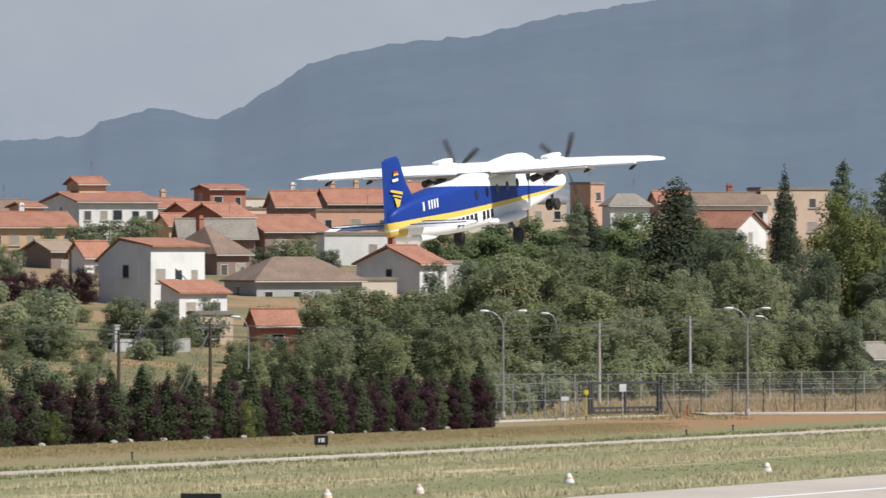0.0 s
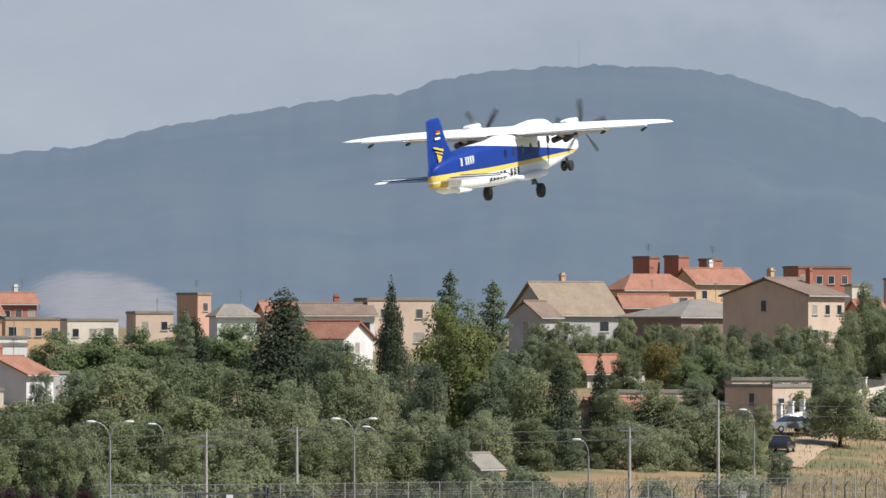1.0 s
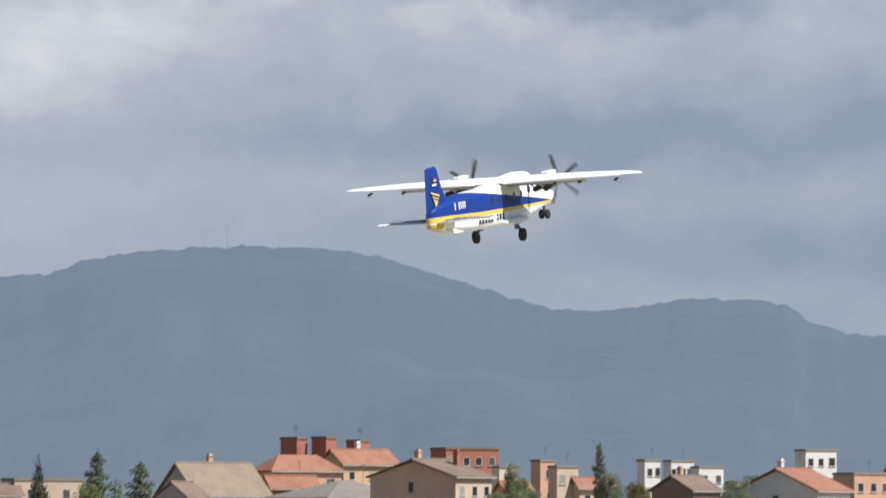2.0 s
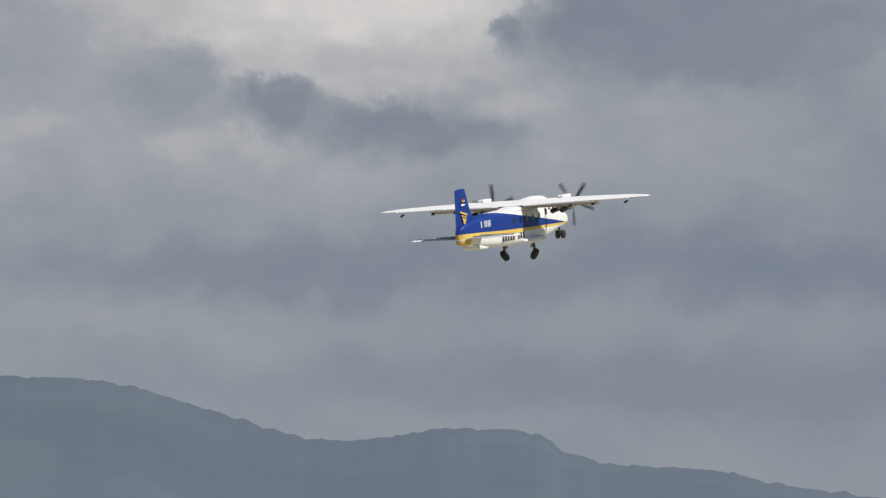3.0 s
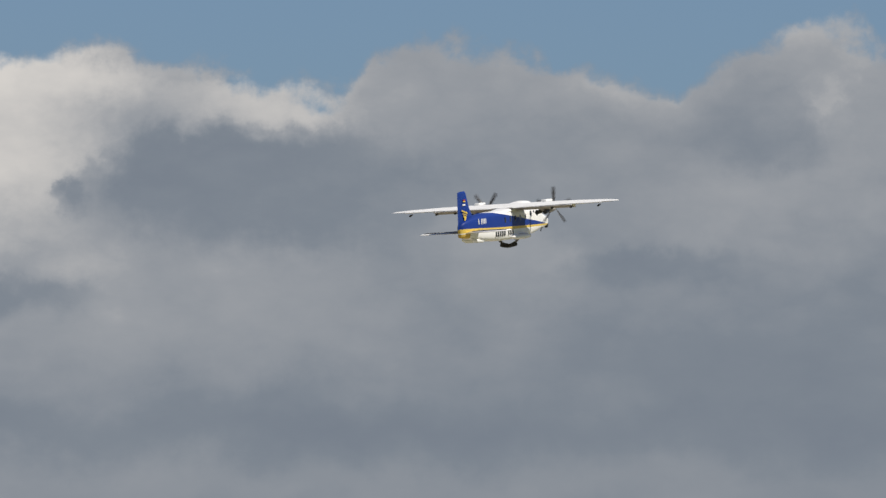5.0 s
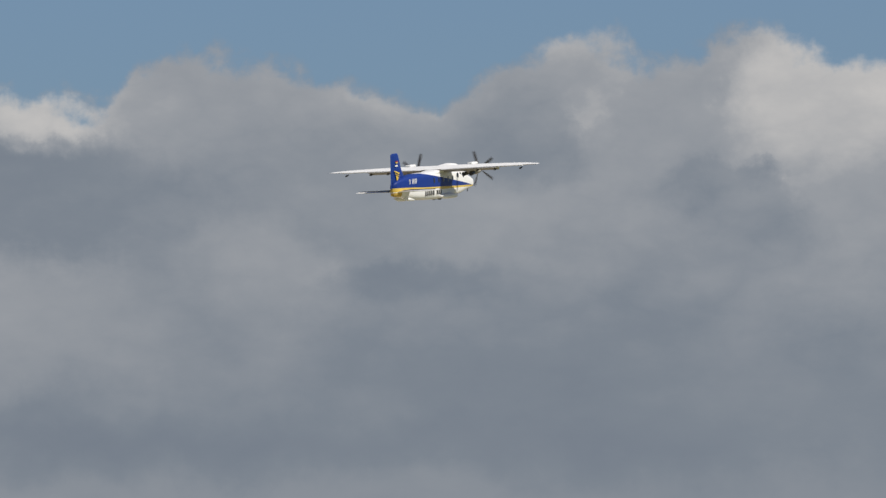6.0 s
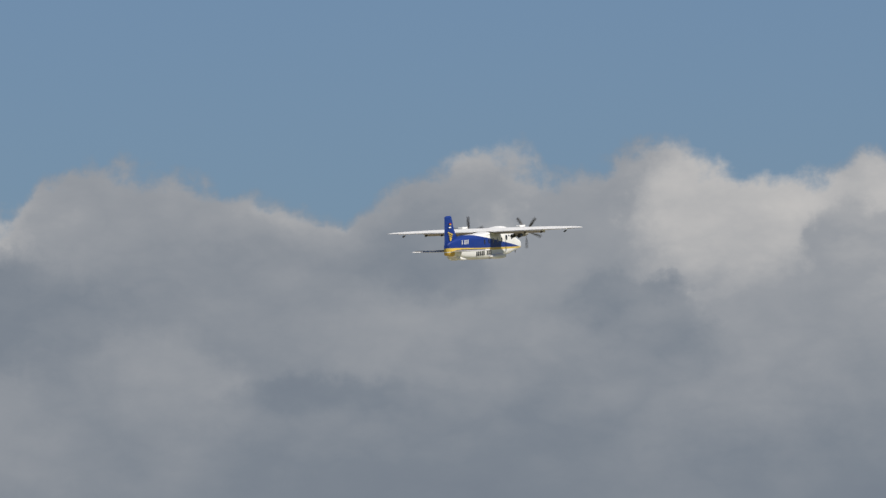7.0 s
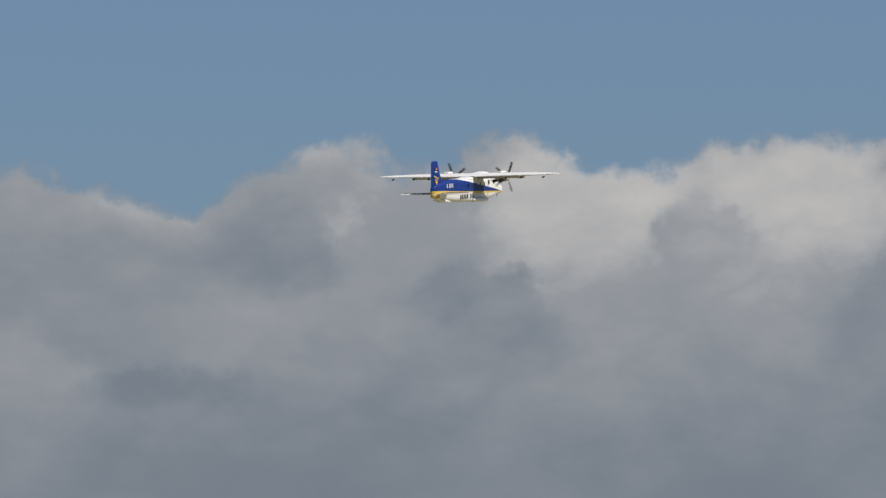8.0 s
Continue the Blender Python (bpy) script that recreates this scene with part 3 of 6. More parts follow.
def super_ring(y, zc, w, h, power=3.2, k=28):
    """A rounded-square section at y."""
    out = []
    for i in range(k):
        a = 2 * math.pi * i / k
        c, s = math.cos(a), math.sin(a)
        out.append((w * math.copysign(abs(c) ** (2 / power), c), y, zc + h * math.copysign(abs(s) ** (2 / power), s)))
    return out


def aerofoil(k=9):
    """Upper then lower outline of a wing section, chord 0 to 1."""
    up = [(0.5 - 0.5 * math.cos(math.pi * i / k)) for i in range(k + 1)]
    thick = lambda c: 0.6 * (0.2969 * math.sqrt(c) - 0.126 * c - 0.3516 * c ** 2 + 0.2843 * c ** 3 - 0.1015 * c ** 4)
    top = [(c, 1.25 * thick(c)) for c in up]
    low = [(c, -0.75 * thick(c)) for c in up[1:-1]][::-1]
    return top + low


def wing_mesh(bm, stations, upright=False):
    """stations: span position, leading edge y, chord, z, thickness ratio."""
    rings = []
    for s, lead, chord, z, t in stations:
        if upright:
            rings.append([(h * chord * t / 0.12 * 0.8, lead - c * chord, s) for c, h in aerofoil()])
        else:
            rings.append([(s, lead - c * chord, z + h * chord * t / 0.12) for c, h in aerofoil()])
    loft(bm, rings)


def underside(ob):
    """Gives the faces that look down the second material, which paints in their shade."""
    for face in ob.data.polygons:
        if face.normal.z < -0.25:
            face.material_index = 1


def make_aircraft():
    plane = tagged(new("aircraft"), "white and blue twin-turboprop aircraft with yellow stripe, flying", "aircraft")
    # fuselage: y, centre z, half width, half height
    stations = [(8.05, -1.28, 0.06, 0.06), (7.85, -1.27, 0.22, 0.18), (7.3, -1.24, 0.40, 0.32), (6.6, -1.20, 0.54, 0.44),
                (5.9, -1.14, 0.63, 0.54), (5.35, -1.02, 0.70, 0.72), (4.85, -0.98, 0.73, 0.85), (4.2, -0.99, 0.76, 0.93),
                (2.8, -1.05, 0.78, 1.01), (1.0, -1.08, 0.78, 1.04), (-1.2, -1.08, 0.78, 1.04), (-2.6, -1.06, 0.76, 1.02),
                (-4.0, -1.02, 0.72, 0.97), (-5.4, -1.00, 0.63, 0.88), (-6.8, -0.96, 0.48, 0.72), (-7.8, -1.00, 0.30, 0.56),
                (-8.35, -1.08, 0.13, 0.42)]
    bm = bmesh.new()
    dense = []
    for (y0, z0, w0, h0), (y1, z1, w1, h1) in zip(stations, stations[1:]):
        steps = max(1, int((y0 - y1) / 0.35))
        for i in range(steps):
            s = i / steps
            dense.append(super_ring(y0 + (y1 - y0) * s, z0 + (z1 - z0) * s, w0 + (w1 - w0) * s, h0 + (h1 - h0) * s, 4.6))
    dense.append(super_ring(*stations[-1], 4.6))
    loft(bm, dense)
    body = part("fuselage", bm, M["livery"], plane, "white, blue and yellow fuselage", smooth=True)
    # wing, with raked tips
    bm = bmesh.new()
    half = [(0.0, 2.2, 2.4, 0.06, 0.16), (3.0, 2.2, 2.4, 0.08, 0.15), (5.4, 1.9, 2.0, 0.11, 0.14), (7.3, 1.5, 1.5, 0.13, 0.12),
            (8.1, 1.0, 0.95, 0.14, 0.10), (8.485, 0.35, 0.25, 0.15, 0.08)]
    wing_mesh(bm, [(-s, l, c, z, t) for s, l, c, z, t in half[::-1]] + half[1:])
    wing = part("wing", bm, [M["plane_white"], M["plane_shade_soot"]], plane, "long white tapered wing with painted shade underneath", smooth=True)
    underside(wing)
    for side in (-1, 1):
        bm = bmesh.new()
        loft(bm, [[(side * x, 0.62, 0.225), (side * x, 0.1, 0.15), (side * x, tail, 0.055), (side * x, tail, 0.03), (side * x, 0.62, -0.17)]
                  for x, tail in ((0.80, -0.28), (5.15, -0.16))])
        underside(part("flap", bm, [M["plane_white"], M["plane_shade_soot"]], plane, "white wing flap with painted shade underneath"))
        bm = bmesh.new()
        box(bm, min(side * 5.25, side * 7.3), max(side * 5.25, side * 7.3), -0.12, 0.2, 0.06, 0.13, 0.02)
        part("aileron", bm, M["plane_white"], plane)
        for s, l in ((3.6, 0.8), (5.0, 0.8), (7.0, 0.45)):
            bm = bmesh.new()
            loft(bm, [super_ring(0.6, -0.06, 0.03, 0.04, 2, 8), super_ring(0.2, -0.12, 0.05, 0.08, 2, 8), super_ring(0.1 - l * 0.3, -0.14, 0.02, 0.05, 2, 8)])
            part("flap_hinge", bm, M["deice"], plane, "dark hinge fairing below the wing", m=Matrix.Translation((side * s, 0, 0)))
        # engine nacelle under the wing
        bm = bmesh.new()
        loft(bm, [super_ring(y, z, w, h, 2.6, 20) for y, z, w, h in
                  ((3.2, -0.12, 0.20, 0.20), (3.05, -0.12, 0.29, 0.30), (2.5, -0.10, 0.36, 0.40), (1.7, -0.08, 0.36, 0.38), (1.1, -0.04, 0.30, 0.28),
                   (0.7, 0.0, 0.18, 0.15), (0.5, 0.02, 0.06, 0.05))])
        nac = part("engine_nacelle", bm, [M["plane_white"], M["plane_shade_soot"]], plane, "white engine nacelle, its belly darkened by painted shade and soot", smooth=True, m=Matrix.Translation((side * 2.5, 0, 0)))
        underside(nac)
        bm = bmesh.new()
        box(bm, -0.22, 0.22, 1.4, 2.6, 0.26, 0.44, 0.06)
        part("intake", bm, M["plane_white"], nac, smooth=False)
        bm = bmesh.new()
        tube(bm, (0.24, 1.5, -0.34), (0.30, 0.75, -0.40), 0.14, 0.15, 12)
        tube(bm, (-0.24, 1.5, -0.34), (-0.30, 0.75, -0.40), 0.14, 0.15, 12)
        part("exhaust", bm, M["deice"], nac, "sooty exhaust stubs")
    # centre fairing over the cabin
    bm = bmesh.new()
    loft(bm, [super_ring(y, z, w, h, 2.4, 20) for y, z, w, h in
              ((5.0, -0.14, 0.18, 0.05), (4.65, -0.06, 0.46, 0.19), (4.1, 0.03, 0.56, 0.32), (3.4, 0.05, 0.60, 0.35), (2.6, 0.05, 0.62, 0.31), (1.6, 0.01, 0.70, 0.24), (0.5, -0.05, 0.74, 0.2), (-0.9, -0.17, 0.72, 0.15), (-2.8, -0.22, 0.52, 0.10), (-4.2, -0.22, 0.3, 0.05))])
    part("wing_fairing", bm, M["plane_white"], plane, smooth=True)
    # tail
    bm = bmesh.new()
    wing_mesh(bm, [(-1.1, -4.9, 3.35, 0, 0.09), (-0.30, -5.75, 2.5, 0, 0.09), (0.5, -6.35, 1.85, 0, 0.09), (1.50, -6.78, 1.36, 0, 0.09), (1.63, -6.95, 1.1, 0, 0.05)], upright=True)
    fin = part("tail_fin", bm, M["plane_blue"], plane, "blue swept tail fin", smooth=True)
    bm = bmesh.new()
    wing_mesh(bm, [(-0.95, -8.24, 0.32, 0, 0.13), (1.58, -8.12, 0.16, 0, 0.12)], upright=True)
    part("rudder_trim", bm, M["plane_blue"], fin)
    for side in (-1, 1):
        bm = bmesh.new()
        loft(bm, [[(side * (0.118 + o), y, z) for y, z in ((-6.95, 0.18), (-7.95, 0.38), (-7.98, 0.30), (-6.95, 0.06))] for o in (0, 0.006)])
        part("emblem_bar", bm, M["plane_yellow"], fin, "yellow emblem bar")
        bm = bmesh.new()
        loft(bm, [[(side * (0.121 + o), y, z) for y, z in ((-7.05, 0.0), (-7.8, 0.16), (-7.8, 0.10), (-7.05, -0.07))] for o in (0, 0.006)])
        part("emblem_bar", bm, M["plane_yellow"], fin, "yellow emblem bar")
        bm = bmesh.new()
        loft(bm, [[(side * (0.123 + o), y, z) for y, z in ((-7.15, -0.13), (-7.7, 0.02), (-7.5, -0.55))] for o in (0, 0.006)])
        part("emblem_point", bm, M["plane_yellow"], fin, "yellow pointed emblem")
        for k2, (name, c) in enumerate((("red", M["red"]), ("yellow", M["plane_yellow"]))):
            bm = bmesh.new()
            box(bm, side * 0.10 - 0.02, side * 0.10 + 0.02, -7.55, -7.15, 0.98 - 0.09 * k2, 1.06 - 0.09 * k2)
            part("flag_stripe", bm, c, fin, "small flag stripe")
        bm = bmesh.new()
        box(bm, side * 0.10 - 0.02, side * 0.10 + 0.02, -7.7, -7.2, 0.66, 0.76)
        part("fin_mark", bm, M["plane_white"], fin, "white bar of lettering")
    for side in (-1, 1):
        bm = bmesh.new()
        st = [(0.1, -6.15, 1.75, -1.22, 0.10), (3.1, -6.55, 1.25, -1.20, 0.10), (3.24, -6.75, 0.95, -1.20, 0.06)]
        wing_mesh(bm, [(side * s, l, c, z, t) for s, l, c, z, t in st])
        tp = part("tailplane", bm, M["plane_white"], plane, "white horizontal tailplane", smooth=True)
        bm = bmesh.new()
        st = [(0.55, -6.16, 0.30, -1.22, 0.62), (3.1, -6.50, 0.24, -1.20, 0.58), (3.2, -6.6, 0.2, -1.20, 0.5)]
        wing_mesh(bm, [(side * s, l, c, z, t) for s, l, c, z, t in st])
        part("boot", bm, M["deice"], tp, "black rubber leading-edge boot", smooth=True)
        bm = bmesh.new()
        loft(bm, [[(side * x, y0, -1.105), (side * x, y0 - 0.03, -1.105), (side * x, y0 - 0.03, -1.14), (side * x, y0, -1.14)] for x, y0 in ((0.5, -7.28), (3.05, -7.32))])
        part("hinge_gap", bm, M["deice"], tp, "dark elevator hinge gap")
        bm = bmesh.new()
        loft(bm, [super_ring(y, z, w, h, 2.2, 12) for y, z, w, h in ((-4.6, -1.90, 0.02, 0.05), (-5.1, -1.90, 0.10, 0.12), (-6.3, -1.84, 0.12, 0.13), (-7.0, -1.72, 0.05, 0.08))])
        part("ventral_strake", bm, M["plane_white"], plane, "white strake under the tail", smooth=True, m=Matrix.Translation((side * 0.36, 0, 0)))
        # sponson with the main gear
        bm = bmesh.new()
        loft(bm, [super_ring(y, z, w, h, 2.6, 18) for y, z, w, h in
                  ((2.5, -2.0, 0.05, 0.05), (2.1, -1.99, 0.26, 0.16), (1.2, -1.97, 0.36, 0.21), (0.3, -1.97, 0.34, 0.19), (-0.5, -1.95, 0.20, 0.12), (-0.95, -1.92, 0.04, 0.04))])
        part("sponson", bm, M["plane_white"], plane, "white gear fairing beside the belly", smooth=True, m=Matrix.Translation((side * 0.86, 0, 0)))
        # windows, the registration and the lettering, as bars
        for i in range(8):
            y = 4.45 - i * 0.62 if i < 3 else 5.0 - i * 0.95
            w = 0.19 if i < 3 else 0.14
            bm = bmesh.new()
            z = -0.55 if i < 3 else -0.70
            loft(bm, [[(side * (xx), y + w * math.cos(a), z + 0.21 * math.sin(a)) for a in [k * math.pi / 6 for k in range(12)]] for xx in (0.70, 0.752 if i < 2 else 0.785)])
            part("cabin_window", bm, M["plane_glass"], body, "dark oval cabin window")
        for i in range(6):
            if i == 1:
                continue
            bm = bmesh.new()
            y = -6.15 + i * 0.22
            box(bm, side * (0.572 + 0.014 * i) - 0.06, side * (0.572 + 0.014 * i) + 0.012, y, y + 0.12, -0.74, -0.38)
            part("registration_bar", bm, M["plane_white"], body, "white bar of lettering")
        for i in range(9):
            if i == 5:
                continue
            bm = bmesh.new()
            y = -3.5 + i * 0.37
            wx = 0.742 + 0.010 * min(i, 4)
            box(bm, side * wx - 0.10, side * wx + 0.010, y, y + 0.21, -1.76, -1.42)
            part("lettering_bar", bm, M["black"], body, "black bar of lettering")
    # cabin door outline and windscreen
    bm = bmesh.new()
    loft(bm, [super_ring(5.55, -0.68, 0.60, 0.27, 3, 20), super_ring(5.0, -0.50, 0.735, 0.26, 3, 20)])
    part("windscreen", bm, M["plane_glass"], plane, "dark cockpit glazing", smooth=True)
    # landing gear; each leg folds on its own hinge
    gear = []
    for side in (-1, 1):
        bm = bmesh.new()
        tube(bm, (0, 0, 0), (side * 0.30, 0.05, -0.5), 0.09, 0.075, 10)
        tube(bm, (side * 0.24, 0.0, -0.3), (side * 0.34, 0.0, -0.78), 0.06, 0.055, 10)
        tube(bm, (0.0, -0.35, -0.05), (side * 0.28, 0.0, -0.45), 0.04, 0.04, 8)
        box(bm, side * 0.1 - 0.03, side * 0.1 + 0.03, -0.18, 0.22, -0.45, 0.02, 0.02)
        leg = part("main_gear_leg", bm, M["oleo"], plane, "dark landing gear leg", m=Matrix.Translation((side * 0.92, 0.6, -1.95)))
        bm = bmesh.new()
        loft(bm, [[(x, r * math.cos(a), r * math.sin(a)) for a in [k * math.pi / 12 for k in range(24)]]
                  for x, r in ((-0.12, 0.17), (-0.13, 0.27), (-0.1, 0.33), (0.0, 0.345), (0.1, 0.33), (0.13, 0.27), (0.12, 0.17))])
        wheel = part("tyre", bm, M["rubber"], leg, "black tyre", smooth=True, m=Matrix.Translation((side * 0.44, 0.0, -0.74)))
        gear.append((leg, side))
    bm = bmesh.new()
    tube(bm, (0, 0, 0), (0, 0.0, -0.70), 0.07, 0.055, 10)
    tube(bm, (0, -0.45, 0.0), (0, 0.0, -0.38), 0.035, 0.035, 8)
    tube(bm, (-0.22, 0, -0.70), (0.22, 0, -0.70), 0.04, 0.04, 8)
    nose = part("nose_gear_leg", bm, M["oleo"], plane, "dark nose gear leg", m=Matrix.Translation((0, 6.85, -1.48)))
    for side in (-1, 1):
        bm = bmesh.new()
        loft(bm, [[(x, r * math.cos(a), r * math.sin(a)) for a in [k * math.pi / 10 for k in range(20)]]
                  for x, r in ((-0.08, 0.12), (-0.09, 0.2), (-0.06, 0.25), (0.06, 0.25), (0.09, 0.2), (0.08, 0.12))])
        part("tyre", bm, M["rubber"], nose, "black tyre", smooth=True, m=Matrix.Translation((side * 0.17, 0, -0.70)))
    # propellers
    props = []
    for side in (-1, 1):
        bm = bmesh.new()
        loft(bm, [[(r * math.cos(a), y, r * math.sin(a)) for a in [k * math.pi / 8 for k in range(16)]] for y, r in ((0.42, 0.02), (0.3, 0.12), (0.1, 0.2), (-0.1, 0.22))])
        prop = part("propeller", bm, M["plane_white"], plane, "spinning propeller with five dark blades", smooth=True, m=Matrix.Translation((side * 2.5, 3.3, -0.12)))
        for i in range(BLADES):
            bm = bmesh.new()
            rings = []
            for r, chord, twist in ((0.18, 0.10, 62), (0.45, 0.20, 52), (0.9, 0.22, 38), (1.25, 0.18, 28), (1.38, 0.08, 25)):
                c, s = math.cos(radians(twist)), math.sin(radians(twist))
                rings.append([(u * c - w2 * s, u * s + w2 * c, r) for u, w2 in ((-chord / 2, 0), (0, 0.018), (chord / 2, 0), (0, -0.018))])
            loft(bm, rings)
            part("blade", bm, M["prop"], prop, m=Matrix.Rotation(2 * math.pi * i / BLADES, 4, "Y"))
        props.append((prop, side))
    return plane, props, gear, nose


BLADES = 5
aircraft, propellers, main_gear, nose_gear = make_aircraft()

# ---- houses ----
def window_part(parent, w, h, m, seed):
    bm = bmesh.new()
    t = 0.07
    box(bm, -w / 2 - t, w / 2 + t, -0.05, 0.03, -t, 0.0)
    box(bm, -w / 2 - t, w / 2 + t, -0.05, 0.03, h, h + t)
    box(bm, -w / 2 - t, -w / 2, -0.05, 0.03, 0.0, h)
    box(bm, w / 2, w / 2 + t, -0.05, 0.03, 0.0, h)
    win = part("window", bm, M["frame"], parent, m=m)
    bm = bmesh.new()
    box(bm, -w / 2, w / 2, -0.05, 0.012, 0.0, h)
    part("pane", bm, M[("window", "blind", "window", "shutter", "blind")[seed % 5]], win)
    bm = bmesh.new()
    box(bm, -w / 2 - 0.12, w / 2 + 0.12, -0.05, 0.12, -t - 0.06, -t)
    part("sill", bm, M["concrete"], win)


def house(label, x, y, w, l, eave, peak, rz, wall, roof, kind, gable_windows, front_windows, chimneys):
    """Walls w by l with the ridge along l; the gable end is -y, the front +x."""
    z0 = min(ground_height(x + a, y + b) for a in (-5, 5) for b in (-5, 5)) - 0.4
    rng = random.Random(int(x * 13 + y * 7))
    home = tagged(new("house"), label, "house")
    home.matrix_basis = pose(x, y, z0, 0, 0, rz)
    e, p = eave - z0, peak - z0
    a, b = w / 2, l / 2
    # walls
    bm = bmesh.new()
    if kind == "gable":
        loft(bm, [[(-a, yy, 0), (a, yy, 0), (a, yy, e), (0, yy, p - 0.12), (-a, yy, e)] for yy in (-b, b)])
    elif kind == "asym":
        loft(bm, [[(-a, yy, 0), (a, yy, 0), (a, yy, p - 0.62), (-a * 0.2, yy, p - 0.1), (-a, yy, e)] for yy in (-b, b)])
    elif kind == "shed":
        loft(bm, [[(-a, yy, 0), (a, yy, 0), (a, yy, e), (-a, yy, p - 0.1)] for yy in (-b, b)])
    else:
        box(bm, -a, a, -b, b, 0, e)
    part("wall", bm, M[wall], home)
    # roof
    bm = bmesh.new()
    o, t = (0.35, 0.16) if kind != "flat" else (0.10, 0.16)
    if kind == "gable":
        fall = (p - e) / a * o
        for s in (-1, 1):
            loft(bm, [[(0, yy, p), (s * (a + o), yy, e - fall), (s * (a + o), yy, e - fall + t), (0, yy, p + t)] for yy in (-b - o, b + o)])
        tube(bm, (0, -b - o, p + t), (0, b + o, p + t), 0.12, 0.12, 6)
    elif kind == "asym":
        loft(bm, [[(-a * 0.2, yy, p), (a + o, yy, p - 0.68), (a + o, yy, p - 0.52), (-a * 0.2, yy, p + t)] for yy in (-b - 0.15, b + o)])
        loft(bm, [[(-a * 0.2, yy, p), (-a - o, yy, e - 0.3), (-a - o, yy, e - 0.14), (-a * 0.2, yy, p + t)] for yy in (-b - 0.15, b + o)])
    elif kind == "shed":
        fall = (p - e) / w * o
        loft(bm, [[(-a, yy, p), (a + o, yy, e - fall), (a + o, yy, e - fall + t), (-a, yy, p + t)] for yy in (-b - o, b + o)])
    elif kind == "hip":
        r = max(0.3, b - a)
        base = [(-a - o, -b - o), (a + o, -b - o), (a + o, b + o), (-a - o, b + o)]
        low = [bm.verts.new((*c, e - 0.1)) for c in base]
        up = [bm.verts.new((*c, e + t - 0.1)) for c in base]
        ridge = [bm.verts.new((0, -r, p + t)), bm.verts.new((0, r, p + t))]
        bm.faces.new(low[::-1])
        for i in range(4):
            j = (i + 1) % 4
            bm.faces.new((low[i], low[j], up[j], up[i]))
        bm.faces.new((up[0], up[1], ridge[0]))
        bm.faces.new((up[1], up[2], ridge[1], ridge[0]))
        bm.faces.new((up[2], up[3], ridge[1]))
        bm.faces.new((up[3], up[0], ridge[0], ridge[1]))
    else:
        box(bm, -a - o, a + o, -b - o, b + o, e, e + 0.22)
        box(bm, -a, a, -b, b, e + 0.22, e + 0.30)
    top = part("roof", bm, M[roof], home)
    # eaves gutter
    if kind in ("gable", "hip"):
        bm = bmesh.new()
        gz = e - ((p - e) / a * o if kind == "gable" else 0.1)
        tube(bm, (a + o + 0.06, -b - o, gz), (a + o + 0.06, b + o, gz), 0.07, 0.07, 6)
        part("gutter", bm, M["grey"], top)
    # windows
    storey = 2.7
    k = 0
    cols, rows = front_windows
    for r in range(rows):
        for c in range(cols):
            yy = -b + l * (c + 0.5) / cols + rng.uniform(-0.2, 0.2)
            zz = e - 1.95 - storey * r
            ww, hh = (0.75, 0.95) if rng.random() < 0.7 else (1.15, 1.05)
            k += 1
            window_part(home, min(ww, l / cols * 0.55), hh, pose(a, yy, zz, 0, 0, -90), rng.randrange(9))
    cols, rows = gable_windows
    for r in range(rows):
        for c in range(cols):
            xx = -a + w * (c + 0.5) / cols + rng.uniform(-0.4, 0.4)
            window_part(home, 0.65, 1.05, pose(xx, -b, e - 1.6 - storey * r, 0, 0, 180), rng.randrange(9))
    # chimneys with a small cap
    for i in range(chimneys):
        bm = bmesh.new()
        cx, cy = a * 0.35 * (1 if i else -1), b * (0.1 + 0.5 * i)
        box(bm, cx - 0.28, cx + 0.28, cy - 0.28, cy + 0.28, e, p + 0.9)
        box(bm, cx - 0.36, cx + 0.36, cy - 0.36, cy + 0.36, p + 0.9, p + 1.0)
        box(bm, cx - 0.22, cx + 0.22, cy - 0.22, cy + 0.22, p + 1.0, p + 1.22)
        part("chimney", bm, M[rng.choice(["brick", "white", "ochre"])], top)
    # aerial
    if rng.random() < 0.45:
        bm = bmesh.new()
        tube(bm, (0, b * 0.4, p), (0, b * 0.4, p + 1.9), 0.03, 0.03, 5)
        for i in range(4):
            tube(bm, (-0.45, b * 0.4, p + 1.2 + 0.2 * i), (0.45, b * 0.4, p + 1.2 + 0.2 * i), 0.02, 0.02, 4)
        part("aerial", bm, M["wire"], home)
    return home


